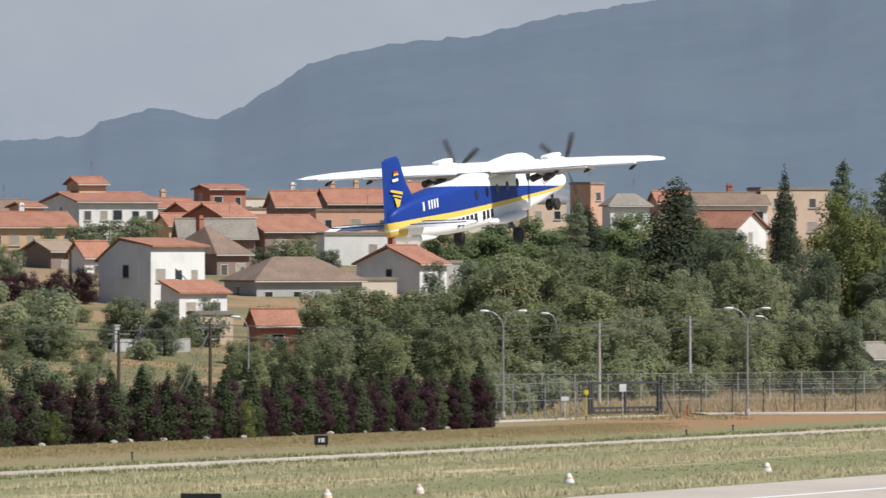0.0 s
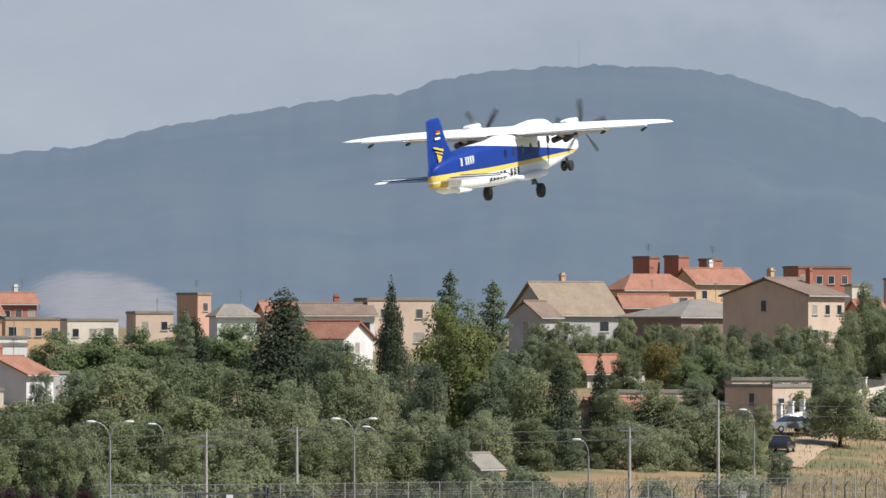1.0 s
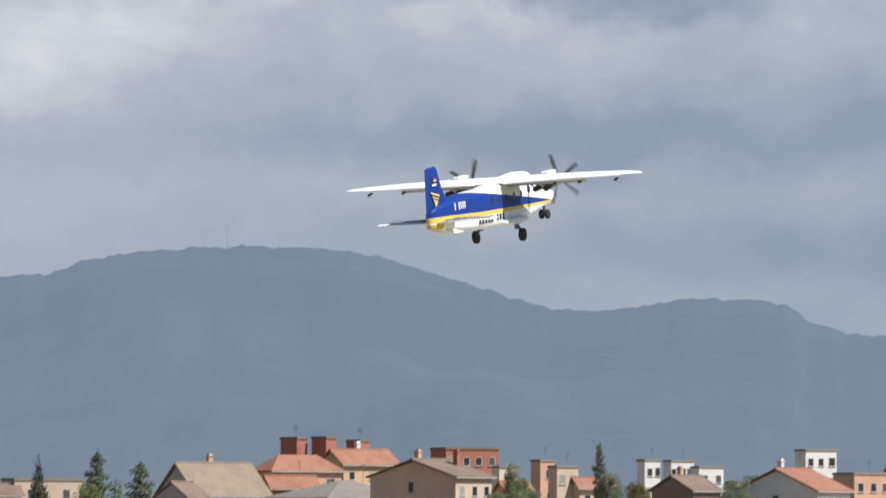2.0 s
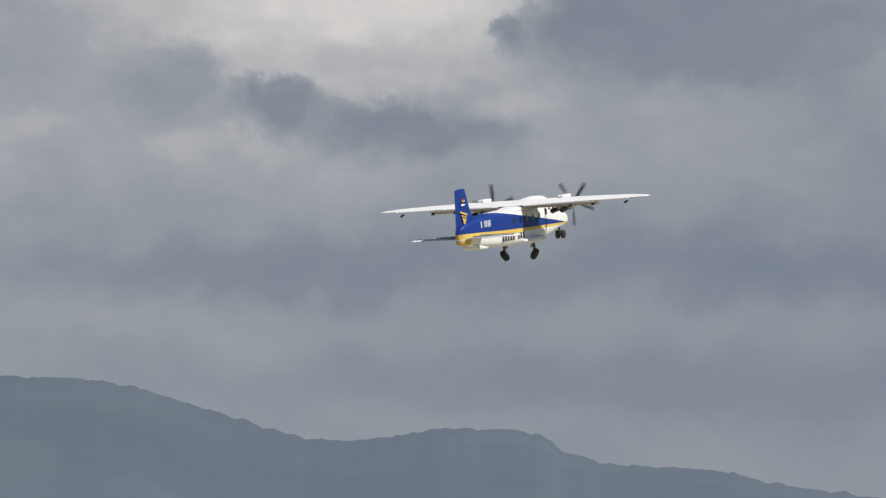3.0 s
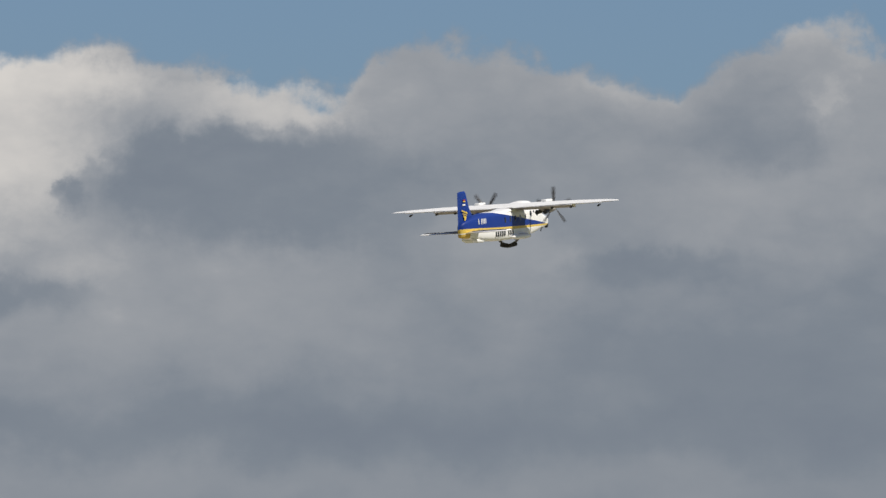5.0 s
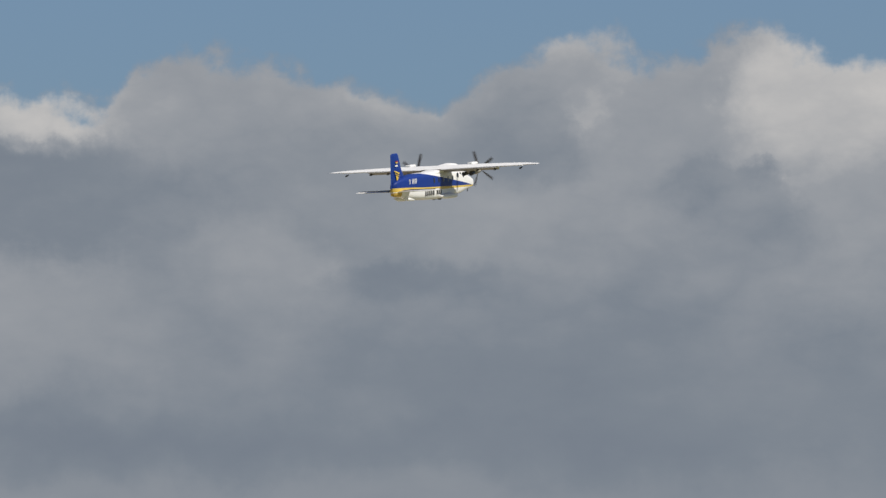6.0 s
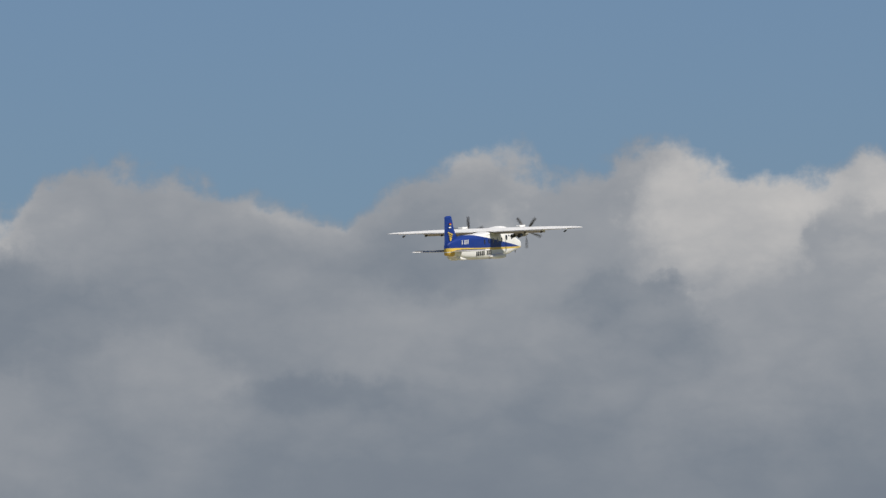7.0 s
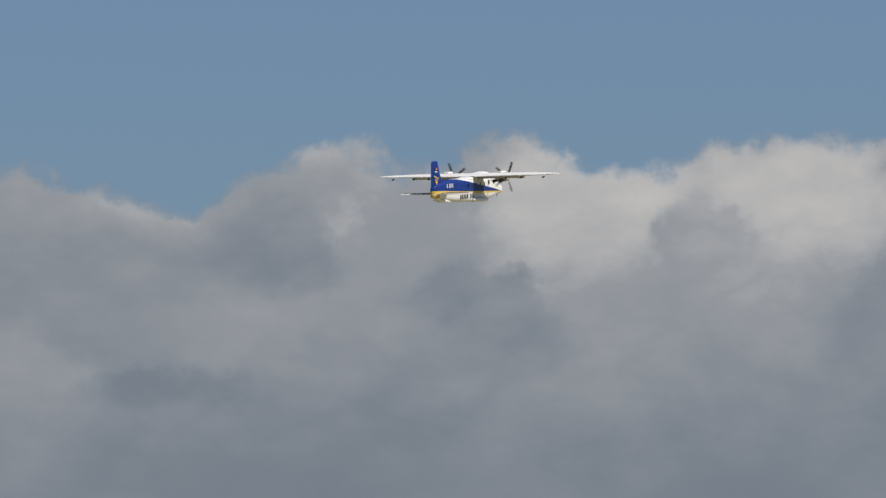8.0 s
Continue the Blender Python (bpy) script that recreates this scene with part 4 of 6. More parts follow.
# label, x, y, width, length, eave and ridge heights, turn, walls, roof, windows of gable and front, chimneys
HOUSES = [
    ("white two-storey house with terracotta gable roof", -25.3, 704.2, 6.1, 7.0, 11.2, 12.9, -40, "white", "orange_roof", "asym", (1, 1), (3, 2), 0),
    ("white single-storey annex with a tiled lean-to roof", -21.2, 690.6, 2.1, 6.1, 8.4, 9.3, -40, "white", "orange_roof", "shed", (0, 0), (2, 1), 0),
    ("grey bungalow under a broad brown hip roof", -13.5, 730.1, 6.5, 10.6, 9.2, 11.2, -62, "grey", "brown_roof", "hip", (1, 1), (4, 1), 0),
    ("pale house with a grey gable and terracotta roof", -3.8, 743.8, 7.1, 4.3, 10.7, 12.2, -35, "white", "orange_roof", "gable", (1, 1), (1, 1), 1),
    ("grey flat-roofed outbuilding with dark openings", -0.3, 747.8, 2.0, 3.6, 10.7, 10.7, -55, "grey", "grey_roof", "flat", (0, 0), (2, 1), 0),
    ("brown house with a weathered tile roof and chimney", -22.5, 774.0, 7.9, 3.9, 11.5, 14.0, -50, "dark", "brown_roof", "hip", (0, 0), (2, 1), 1),
    ("white apartment house with balconies below a terracotta roof", -38.4, 906.7, 12.6, 9.3, 17.1, 18.1, -68, "white", "orange_roof", "gable", (1, 1), (5, 2), 1),
    ("small ochre roof house with terracotta tiles", -39.9, 907.3, 3.0, 3.4, 19.2, 19.8, -60, "ochre", "orange_roof", "gable", (0, 0), (1, 1), 0),
    ("ochre house with a long terracotta roof", -46.1, 885.3, 11.1, 9.9, 14.3, 15.8, -74, "ochre", "orange_roof", "gable", (0, 0), (5, 1), 1),
    ("small ochre attic house with tiled roof", -45.8, 891.1, 4.0, 2.2, 16.5, 16.9, -60, "ochre", "orange_roof", "gable", (0, 0), (1, 1), 0),
    ("brown house with a sand-coloured tile roof", -38.8, 802.0, 4.7, 3.5, 11.8, 12.7, -50, "dark", "tan_roof", "gable", (0, 0), (1, 1), 0),
    ("white cottage with a terracotta roof", -34.0, 781.3, 2.3, 3.6, 11.4, 12.6, -45, "white", "orange_roof", "gable", (0, 0), (1, 1), 0),
    ("red-brick town house with a tiled top", -27.6, 1002.6, 4.2, 5.0, 19.2, 19.6, -60, "brick", "orange_roof", "gable", (1, 1), (2, 1), 0),
    ("red-brick house with a terracotta gable roof", -28.5, 933.8, 6.6, 5.3, 15.6, 17.1, -50, "brick", "orange_roof", "gable", (1, 1), (1, 1), 0),
    ("ochre house with a terracotta roof", -30.0, 901.8, 3.7, 2.8, 14.6, 15.7, -62, "ochre", "orange_roof", "gable", (0, 0), (1, 1), 0),
    ("beige town house with a flat roof", -23.5, 982.1, 3.2, 4.5, 16.6, 18.1, -65, "beige", "brown_roof", "flat", (0, 0), (2, 1), 0),
    ("dark house with a long terracotta roof", -17.9, 962.6, 4.3, 5.1, 17.0, 18.6, -72, "dark", "orange_roof", "gable", (0, 0), (2, 1), 1),
    ("dark terraced house with a wide terracotta roof", -10.5, 969.0, 5.9, 8.3, 17.3, 18.9, -72, "dark", "orange_roof", "gable", (0, 0), (3, 1), 1),
    ("salmon low house with a flat roof", -10.5, 933.4, 5.6, 9.2, 16.2, 16.2, -80, "pink", "brown_roof", "flat", (0, 0), (3, 1), 0),
    ("dark-walled house with a broad terracotta roof", -17.9, 865.9, 9.6, 7.8, 13.8, 15.4, -60, "dark", "orange_roof", "gable", (1, 1), (2, 1), 0),
    ("long white warehouse wall with a flat roof", -7.8, 843.6, 5.7, 10.1, 13.4, 13.4, -80, "white", "grey_roof", "flat", (0, 0), (1, 1), 0),
    ("small red-brick shed with a terracotta roof", -13.6, 646.4, 2.2, 3.2, 6.2, 7.2, -68, "brick", "orange_roof", "gable", (0, 0), (1, 1), 0),
    ("open beige shelter with a concrete roof", -19.1, 665.4, 2.7, 3.2, 6.7, 6.7, -75, "beige", "grey_roof", "flat", (0, 0), (1, 1), 0),
    ("salmon house with a terracotta roof", 28.5, 851.6, 2.9, 3.7, 13.4, 14.5, -70, "pink", "orange_roof", "gable", (0, 0), (1, 1), 0),
    ("white house with a sunlit gable and terracotta roof", 29.6, 845.0, 5.0, 6.4, 14.2, 15.8, 50, "white", "orange_roof", "gable", (1, 1), (1, 1), 0),
    ("long pale house with a weathered tile roof", 31.7, 902.7, 4.8, 8.0, 16.9, 18.0, -78, "white", "brown_roof", "gable", (0, 0), (3, 1), 1),
    ("beige flat-roofed town house among town houses", 38.6, 906.5, 5.0, 8.0, 18.5, 18.5, -75, "beige", "grey_roof", "flat", (0, 0), (2, 2), 0),
    ("salmon box-shaped stair tower among town houses", 17.8, 1002.0, 3.9, 2.2, 19.8, 19.8, -50, "pink", "grey_roof", "flat", (0, 0), (1, 1), 0),
    ("white pavilion with a pale rounded roof", 21.7, 961.9, 2.7, 5.0, 17.0, 18.3, -70, "white", "grey_roof", "hip", (0, 0), (2, 1), 0),
    ("beige flat-roofed house among town houses", 12.1, 982.6, 4.2, 4.7, 17.4, 17.4, -75, "beige", "grey_roof", "flat", (0, 0), (2, 1), 0),
    ("ochre apartment house with a flat roof", -2.5, 963.0, 4.8, 6.6, 16.6, 16.6, -78, "ochre", "grey_roof", "flat", (0, 0), (4, 1), 0),
    ("red-brick apartment house with a tiled roof", -4.3, 1012.2, 3.1, 4.6, 18.9, 20.0, -70, "brick", "orange_roof", "gable", (0, 0), (3, 1), 1),
    ("white flat-roofed house among town houses", -4.5, 872.0, 3.3, 3.4, 14.2, 14.2, -75, "white", "grey_roof", "flat", (0, 0), (2, 1), 0),
    ("cream flat-roofed house among town houses", 4.8, 1002.8, 4.0, 6.5, 16.6, 16.6, -75, "cream", "grey_roof", "flat", (0, 0), (3, 1), 0),
    ("salmon house with a terracotta roof", 28.4, 1011.9, 3.1, 4.5, 17.7, 18.9, -70, "pink", "orange_roof", "gable", (0, 0), (2, 1), 0),
    ("grey house with a wide sand-coloured tile roof", 57.6, 904.3, 8.6, 9.4, 17.0, 20.4, -62, "grey", "tan_roof", "gable", (1, 1), (2, 1), 1),
    ("grey gabled porch house with a white verge", 53.2, 889.5, 3.8, 5.0, 16.7, 18.2, -30, "grey", "brown_roof", "gable", (1, 1), (0, 0), 0),
    ("salmon villa with a terracotta hip roof", 71.3, 961.7, 4.3, 9.7, 20.1, 21.9, -62, "pink", "orange_roof", "hip", (0, 0), (3, 1), 1),
    ("ochre town house with a terracotta roof", 80.6, 986.1, 4.9, 8.3, 21.2, 22.8, -58, "ochre", "orange_roof", "gable", (0, 0), (3, 1), 1),
    ("dark red-brick stair tower among town houses", 73.6, 998.9, 2.5, 2.2, 24.3, 24.3, -40, "brick", "brown_roof", "flat", (0, 0), (0, 0), 0),
    ("dark red-brick stair tower among town houses", 77.3, 998.5, 2.2, 2.2, 24.4, 24.4, -40, "brick", "brown_roof", "flat", (0, 0), (0, 0), 0),
    ("dark red-brick stair tower among town houses", 81.5, 998.2, 2.0, 2.2, 24.0, 24.0, -40, "brick", "brown_roof", "flat", (0, 0), (0, 0), 0),
    ("brick house with a low terracotta roof", 68.1, 930.1, 3.1, 5.8, 18.0, 19.2, -72, "brick", "orange_roof", "gable", (0, 0), (2, 1), 0),
    ("broad grey hip roof over a low dark house", 70.0, 875.6, 11.4, 12.7, 16.5, 18.3, -58, "dark", "grey_roof", "hip", (0, 0), (2, 1), 0),
    ("beige two-storey house with a brown gable roof", 76.4, 842.4, 11.1, 6.3, 18.6, 20.3, -42, "beige", "brown_roof", "gable", (1, 1), (3, 2), 2),
    ("red-brick apartment block with a flat roof", 96.7, 1019.2, 5.5, 7.1, 23.3, 23.3, -75, "brick", "brown_roof", "flat", (0, 0), (4, 1), 0),
    ("cream flat-roofed house among town houses", 94.6, 946.7, 2.0, 2.5, 20.4, 20.4, -70, "cream", "grey_roof", "flat", (0, 0), (1, 1), 0),
    ("salmon house with a terracotta roof", 90.6, 897.3, 2.1, 3.5, 17.5, 18.4, -60, "pink", "orange_roof", "gable", (0, 0), (1, 1), 0),
    ("cream cottage with a terracotta roof", 52.1, 770.5, 2.9, 4.1, 10.9, 12.3, -62, "cream", "orange_roof", "gable", (0, 0), (2, 1), 0),
    ("cream flat-roofed annex among town houses", 55.0, 767.4, 2.0, 2.2, 10.6, 10.6, -70, "cream", "grey_roof", "flat", (0, 0), (1, 1), 0),
    ("low shed with a faded terracotta roof", 49.8, 700.9, 3.4, 6.9, 7.8, 8.6, -76, "dark", "orange_roof", "gable", (0, 0), (2, 1), 0),
    ("long low building under a pale flat roof", 55.1, 735.6, 3.5, 8.1, 9.0, 9.0, -80, "beige", "grey_roof", "flat", (0, 0), (2, 1), 0),
    ("beige house with a wide pale flat roof", 65.3, 736.0, 6.1, 4.9, 9.5, 9.5, -50, "beige", "grey_roof", "flat", (1, 1), (2, 1), 0),
    ("beige upper storey with a pale flat roof", 65.6, 742.4, 4.5, 7.7, 10.1, 10.1, -78, "beige", "grey_roof", "flat", (0, 0), (1, 1), 0),
    ("small pale yellow hut with a gable roof", 85.8, 786.8, 2.0, 2.2, 12.4, 12.9, -60, "cream", "tan_roof", "gable", (0, 0), (0, 0), 0),
    ("salmon terrace house with a terracotta roof", 95.5, 797.9, 4.5, 9.9, 12.0, 13.3, -80, "pink", "orange_roof", "gable", (0, 0), (5, 1), 0),
    ("salmon flat-roofed house among town houses", 104.2, 996.0, 2.0, 2.2, 21.6, 21.6, -60, "pink", "grey_roof", "flat", (0, 0), (1, 1), 0),
    ("beige flat-roofed house among town houses", 104.6, 976.1, 2.1, 3.0, 20.7, 20.7, -65, "beige", "grey_roof", "flat", (0, 0), (2, 1), 0),
    ("white apartment block with a flat roof", 128.9, 1093.9, 2.0, 2.5, 22.6, 22.6, -65, "white", "grey_roof", "flat", (0, 0), (2, 2), 0),
    ("white apartment block with stepped roof terraces", 134.2, 1103.7, 2.0, 3.7, 22.6, 22.6, -65, "white", "grey_roof", "flat", (0, 0), (3, 2), 0),
    ("white apartment block with a flat roof", 135.6, 1083.4, 2.0, 3.9, 21.6, 21.6, -65, "white", "grey_roof", "flat", (0, 0), (2, 2), 0),
    ("brown gabled house with a tiled roof", 109.9, 897.1, 5.8, 5.1, 17.6, 19.1, -45, "dark", "brown_roof", "gable", (0, 0), (1, 1), 1),
    ("white house with a terracotta gable roof", 115.2, 847.7, 10.1, 6.5, 17.3, 19.5, -40, "white", "orange_roof", "gable", (1, 1), (2, 1), 1),
    ("white apartment block with a flat roof", 151.5, 1092.0, 2.7, 5.0, 24.0, 24.0, -65, "white", "grey_roof", "flat", (0, 0), (3, 2), 0),
    ("salmon flat-roofed house among town houses", 136.4, 943.5, 4.0, 5.5, 19.7, 19.7, -60, "pink", "grey_roof", "flat", (0, 0), (3, 1), 0),
    ("beige house with a terracotta roof", 108.1, 976.3, 2.4, 4.9, 18.4, 19.4, -65, "beige", "orange_roof", "gable", (0, 0), (2, 1), 0),
    ("cream flat-roofed house among town houses", 130.0, 994.2, 3.1, 5.6, 19.0, 19.0, -70, "cream", "grey_roof", "flat", (0, 0), (3, 1), 0),
    ("white house with a terracotta roof", 147.4, 972.1, 2.4, 7.9, 20.2, 21.5, -65, "white", "orange_roof", "gable", (0, 0), (3, 1), 0),
    ("cream house with roof terraces among town houses", -24.9, 1009.7, 4.0, 5.2, 18.1, 18.1, -72, "cream", "grey_roof", "flat", (0, 0), (3, 1), 0),
    ("dark house under a long grey fibre-cement roof", -22.5, 799.7, 4.2, 7.4, 13.2, 14.8, -80, "dark", "grey_roof", "gable", (0, 0), (2, 1), 0),
    ("red-brick house with a steep terracotta gable", -23.7, 859.7, 5.0, 5.0, 15.4, 16.6, -40, "brick", "orange_roof", "gable", (0, 0), (1, 1), 0),
    ("low cream annex with a flat roof", -6.0, 735.0, 2.4, 3.3, 9.2, 9.2, -80, "cream", "grey_roof", "flat", (0, 0), (1, 1), 0),
    ("white town house with a low terracotta roof", -33.5, 968.0, 5.0, 6.4, 16.8, 17.8, -70, "white", "orange_roof", "gable", (0, 0), (3, 1), 1),
    ("ochre town house with a low terracotta roof", -13.8, 1004.0, 5.0, 6.4, 18.0, 19.0, -74, "ochre", "orange_roof", "gable", (0, 0), (3, 1), 1),
    ("cream town house with a low brown roof", -52.0, 930.0, 6.0, 8.4, 16.2, 17.4, -70, "cream", "brown_roof", "gable", (0, 0), (3, 1), 1),
    ("small grey shed with a pale gable roof by the fence", 35.3, 668.9, 3.0, 2.2, 3.2, 4.2, -50, "grey", "grey_roof", "gable", (0, 0), (1, 1), 0),
]
homes = [house(*row) for row in HOUSES]
# outside stair of the first white house
bm = bmesh.new()
for i in range(12):
    box(bm, 3.4, 4.5, -1.9 + 0.27 * i, -1.6 + 0.27 * i, 0.4, 0.9 + 0.2 * (11 - i) + 0.2)
part("outside_stair", bm, M["white"], homes[0], "white outside stair")
bm = bmesh.new()
tube(bm, (4.5, -1.9, 4.2), (4.5, 1.4, 1.9), 0.05, 0.05, 6)
for i in range(5):
    tube(bm, (4.5, -1.9 + 0.8 * i, 4.2 - 0.56 * i), (4.5, -1.9 + 0.8 * i, 3.2 - 0.56 * i), 0.04, 0.04, 5)
part("handrail", bm, M["shutter"], homes[0], "dark handrail")


# ---- trees ----
def leaf_mesh(name, lumps, leaf, count, mat, seed, droop=0.0, inner=0.35):
    """Leaf sprays scattered over lumps (centre, radii): small three-cornered sprays, each its own island."""
    rng = np.random.default_rng(seed)
    weights = np.array([r[0] * r[1] + r[1] * r[2] + r[0] * r[2] for _, r in lumps])
    pick = rng.choice(len(lumps), count, p=weights / weights.sum())
    centre = np.array([c for c, _ in lumps])[pick]
    radii = np.array([r for _, r in lumps])[pick]
    way = rng.normal(size=(count, 3))
    way /= np.linalg.norm(way, axis=1)[:, None]
    depth = np.where(rng.random(count) < inner, rng.uniform(0.45, 0.9, count), rng.uniform(0.88, 1.1, count))
    pos = centre + way * radii * depth[:, None]
    heart = np.array([0.0, 0.0, float(np.median(centre[:, 2])) * 0.8])
    out = pos - heart
    out /= np.linalg.norm(out, axis=1)[:, None]
    nrm = way * 0.55 + out * 0.55 + rng.normal(size=(count, 3)) * 0.42 + np.array([0, 0, 0.2])
    nrm /= np.linalg.norm(nrm, axis=1)[:, None]
    a = np.cross(nrm, rng.normal(size=(count, 3)))
    a[:, 2] -= droop
    a /= np.linalg.norm(a, axis=1)[:, None]
    b = np.cross(nrm, a)
    s = leaf * rng.uniform(0.55, 1.3, count)[:, None]
    v = np.stack([pos - a * s, pos + a * s * 0.7 - b * s * 0.75, pos + a * s * 0.7 + b * s * 0.75], 1).reshape(-1, 3)
    faces = np.arange(count * 3).reshape(-1, 3)
    data = bpy.data.meshes.new(name)
    data.from_pydata(v.tolist(), [], faces.tolist())
    data.materials.append(mat)
    return data


def tree_master(kind, seed):
    """One tree ten metres tall and seven wide, base at the origin: trunk and crown meshes."""
    rng = random.Random(seed)
    lumps = []
    bm = bmesh.new()
    bare = 0.9
    if kind in ("leaf", "light", "yellow", "dark", "rust", "purple", "olive"):
        bare = 0.0 if kind != "olive" else 1.9
        for i in range(84):
            h = rng.uniform(bare + 0.4, 9.3)
            s = (h - bare) / (10 - bare)
            spread = 3.0 * math.sin(math.pi * min(1.0, 0.28 + 0.62 * s)) ** 0.6
            ang = rng.uniform(0, 2 * math.pi)
            rad = spread * math.sqrt(rng.random()) * 0.95
            size = rng.uniform(0.40, 0.95) * (1.1 - 0.45 * s)
            lumps.append(((rad * math.cos(ang), rad * math.sin(ang), h), (size * 1.05, size * 1.05, size * 1.05)))
        # the body of the crown behind the outer boughs
        lumps += [((0, 0, bare + 0.30 * (10 - bare)), (2.5, 2.5, 2.6)), ((0.3, 0.2, bare + 0.62 * (10 - bare)), (2.1, 2.1, 2.3))]
        tube(bm, (0, 0, -0.6), (0.1, 0, bare + 1.5), 0.24, 0.18, 8)
        for c, r in lumps[:14]:
            tube(bm, (0.1, 0, bare + 0.5 + rng.random()), c, 0.10, 0.03, 5)
    elif kind == "pine":
        for i in range(52):
            ang, rad = rng.uniform(0, 2 * math.pi), 2.9 * math.sqrt(rng.random())
            h = 1.5 + rng.uniform(0.1, 1.0) * 7.4 * math.sqrt(max(0.05, 1 - (rad / 3.2) ** 2))
            lumps.append(((rad * math.cos(ang), rad * math.sin(ang), h), (rng.uniform(0.6, 1.0),) * 2 + (rng.uniform(0.6, 0.9),)))
        tube(bm, (0, 0, -0.6), (0.15, 0.1, 6.5), 0.26, 0.15, 8)
        for c, r in lumps[:14]:
            tube(bm, (0.15, 0.1, 5.0 + rng.random()), c, 0.09, 0.03, 5)
    elif kind in ("cyp", "hedge"):
        for i in range(34):
            s = i / 33
            rad = 3.3 * (math.sin(math.pi * (0.1 + 0.62 * (1 - s) + 0.03)) ** 0.8) * (1 - 0.55 * s ** 3)
            rad = rad * (0.55 + 0.45 * (1 - s))
            ang = rng.uniform(0, 2 * math.pi)
            off = rng.uniform(0.0, 0.35) * rad
            lumps.append(((off * math.cos(ang), off * math.sin(ang), 0.4 + 9.3 * s), (rad * 0.75, rad * 0.75, 0.75)))
        tube(bm, (0, 0, -0.6), (0, 0, 7.0), 0.2, 0.05, 8)
    elif kind == "con":
        for i in range(60):
            s = i / 59
            rad = 3.3 * (1 - s) ** 0.5 * (0.75 + 0.25 * math.sin(math.pi * min(1.0, s * 1.6 + 0.1))) + 0.15
            ang = i * 2.4 + rng.uniform(-0.3, 0.3)
            off = rad * rng.uniform(0.25, 0.7)
            lumps.append(((off * math.cos(ang), off * math.sin(ang), 0.6 + 9.1 * s), (rad * 0.5 + 0.2, rad * 0.5 + 0.2, 0.6)))
        tube(bm, (0, 0, -0.6), (0, 0, 9.4), 0.24, 0.04, 8)
    else:  # cedar: open tiers
        for i in range(34):
            s = i / 33
            h = 1.5 + 8.2 * s
            rad = 3.0 * (1 - s) ** 0.5 * rng.uniform(0.55, 1.0) + 0.25
            ang = i * 2.4 + rng.uniform(-0.4, 0.4)
            lumps.append(((rad * 0.6 * math.cos(ang), rad * 0.6 * math.sin(ang), h), (rad * 0.5 + 0.2, rad * 0.5 + 0.2, 0.3)))
            tube(bm, (0, 0, h - 0.1), (rad * 0.9 * math.cos(ang), rad * 0.9 * math.sin(ang), h), 0.06, 0.02, 4)
        tube(bm, (0, 0, -0.6), (0, 0, 9.7), 0.2, 0.04, 8)
    mats = {"leaf": "leaf", "light": "leaf_light", "yellow": "leaf_yellow", "dark": "leaf_dark", "rust": "leaf_rust", "purple": "leaf_purple",
            "olive": "leaf", "pine": "leaf_pine", "cyp": "leaf_cypress", "hedge": "leaf_hedge", "con": "leaf_cypress", "cedar": "leaf_dark"}
    leaf, count = {"pine": (0.12, 16000), "cyp": (0.15, 9000), "hedge": (0.19, 8000), "con": (0.14, 12000), "cedar": (0.15, 6000)}.get(kind, (0.115, 16500))
    trunk = bpy.data.meshes.new("trunk")
    bmesh.ops.recalc_face_normals(bm, faces=bm.faces)
    bm.to_mesh(trunk)
    bm.free()
    trunk.materials.append(M["bark"])
    crown = leaf_mesh("crown", lumps, leaf, count, M[mats[kind]], seed, droop=0.5 if kind in ("light", "hedge", "cyp") else 0.0)
    return trunk, crown


TREE_WORDS = {
    "leaf": ("leafy green broadleaf tree with dense crown", "tree"), "light": ("pale grey-green poplar tree with loose crown", "tree"),
    "yellow": ("tall yellow-green broadleaf tree in sunlight", "tree"), "dark": ("dark green dense broadleaf tree", "tree"),
    "rust": ("broadleaf tree with rusty yellow-green leaves", "tree"), "purple": ("dark purple-leaved plum tree", "tree"),
    "olive": ("grey-green tree with leaning bare trunk", "tree"), "pine": ("stone pine with rounded dark green crown", "pine tree"),
    "cyp": ("slender dark green cypress tree", "cypress"), "con": ("broad dark green conifer with layered branches", "conifer"),
    "cedar": ("open dark conifer with tiered branches", "conifer"), "hedge": ("pointed dark green cypress in the airfield hedge", "cypress")}
MASTERS = {}


def tree(kind, x, y, top, width, z0=None, group=""):
    if kind not in MASTERS:
        MASTERS[kind] = [tree_master(kind, 11 + 7 * i + len(kind)) for i in range(3 if kind in ("leaf", "light", "dark", "hedge", "purple") else 2)]
    rng = random.Random(int(x * 31 + y * 17))
    trunk, crown = rng.choice(MASTERS[kind])
    # short trees grow from hollows
    z0 = min(ground_height(x, y), top - 1.15 * width) if z0 is None else z0
    label, category = TREE_WORDS[kind]
    ob = tagged(new({"hedge": "cypress", "cyp": "cypress", "pine": "pine_tree", "con": "conifer", "cedar": "conifer"}.get(kind, "tree")), label, category, group)
    s = width / {"cyp": 3.7, "con": 4.5, "cedar": 5.0}.get(kind, 6.6)
    if kind not in ("cyp", "hedge", "con", "cedar"):
        s = min(s, (2.3 if kind == "pine" else 1.3) * (top - z0) / 9.9)
    lean = 9.0 if kind == "olive" else 1.5
    ob.matrix_basis = pose(x, y, z0, rng.uniform(-lean, lean), rng.uniform(-lean, lean), rng.uniform(0, 360)) @ Matrix.Diagonal((s, s, (top - z0) / 9.9, 1))
    share("trunk", trunk, ob)
    share("crown", crown, ob)


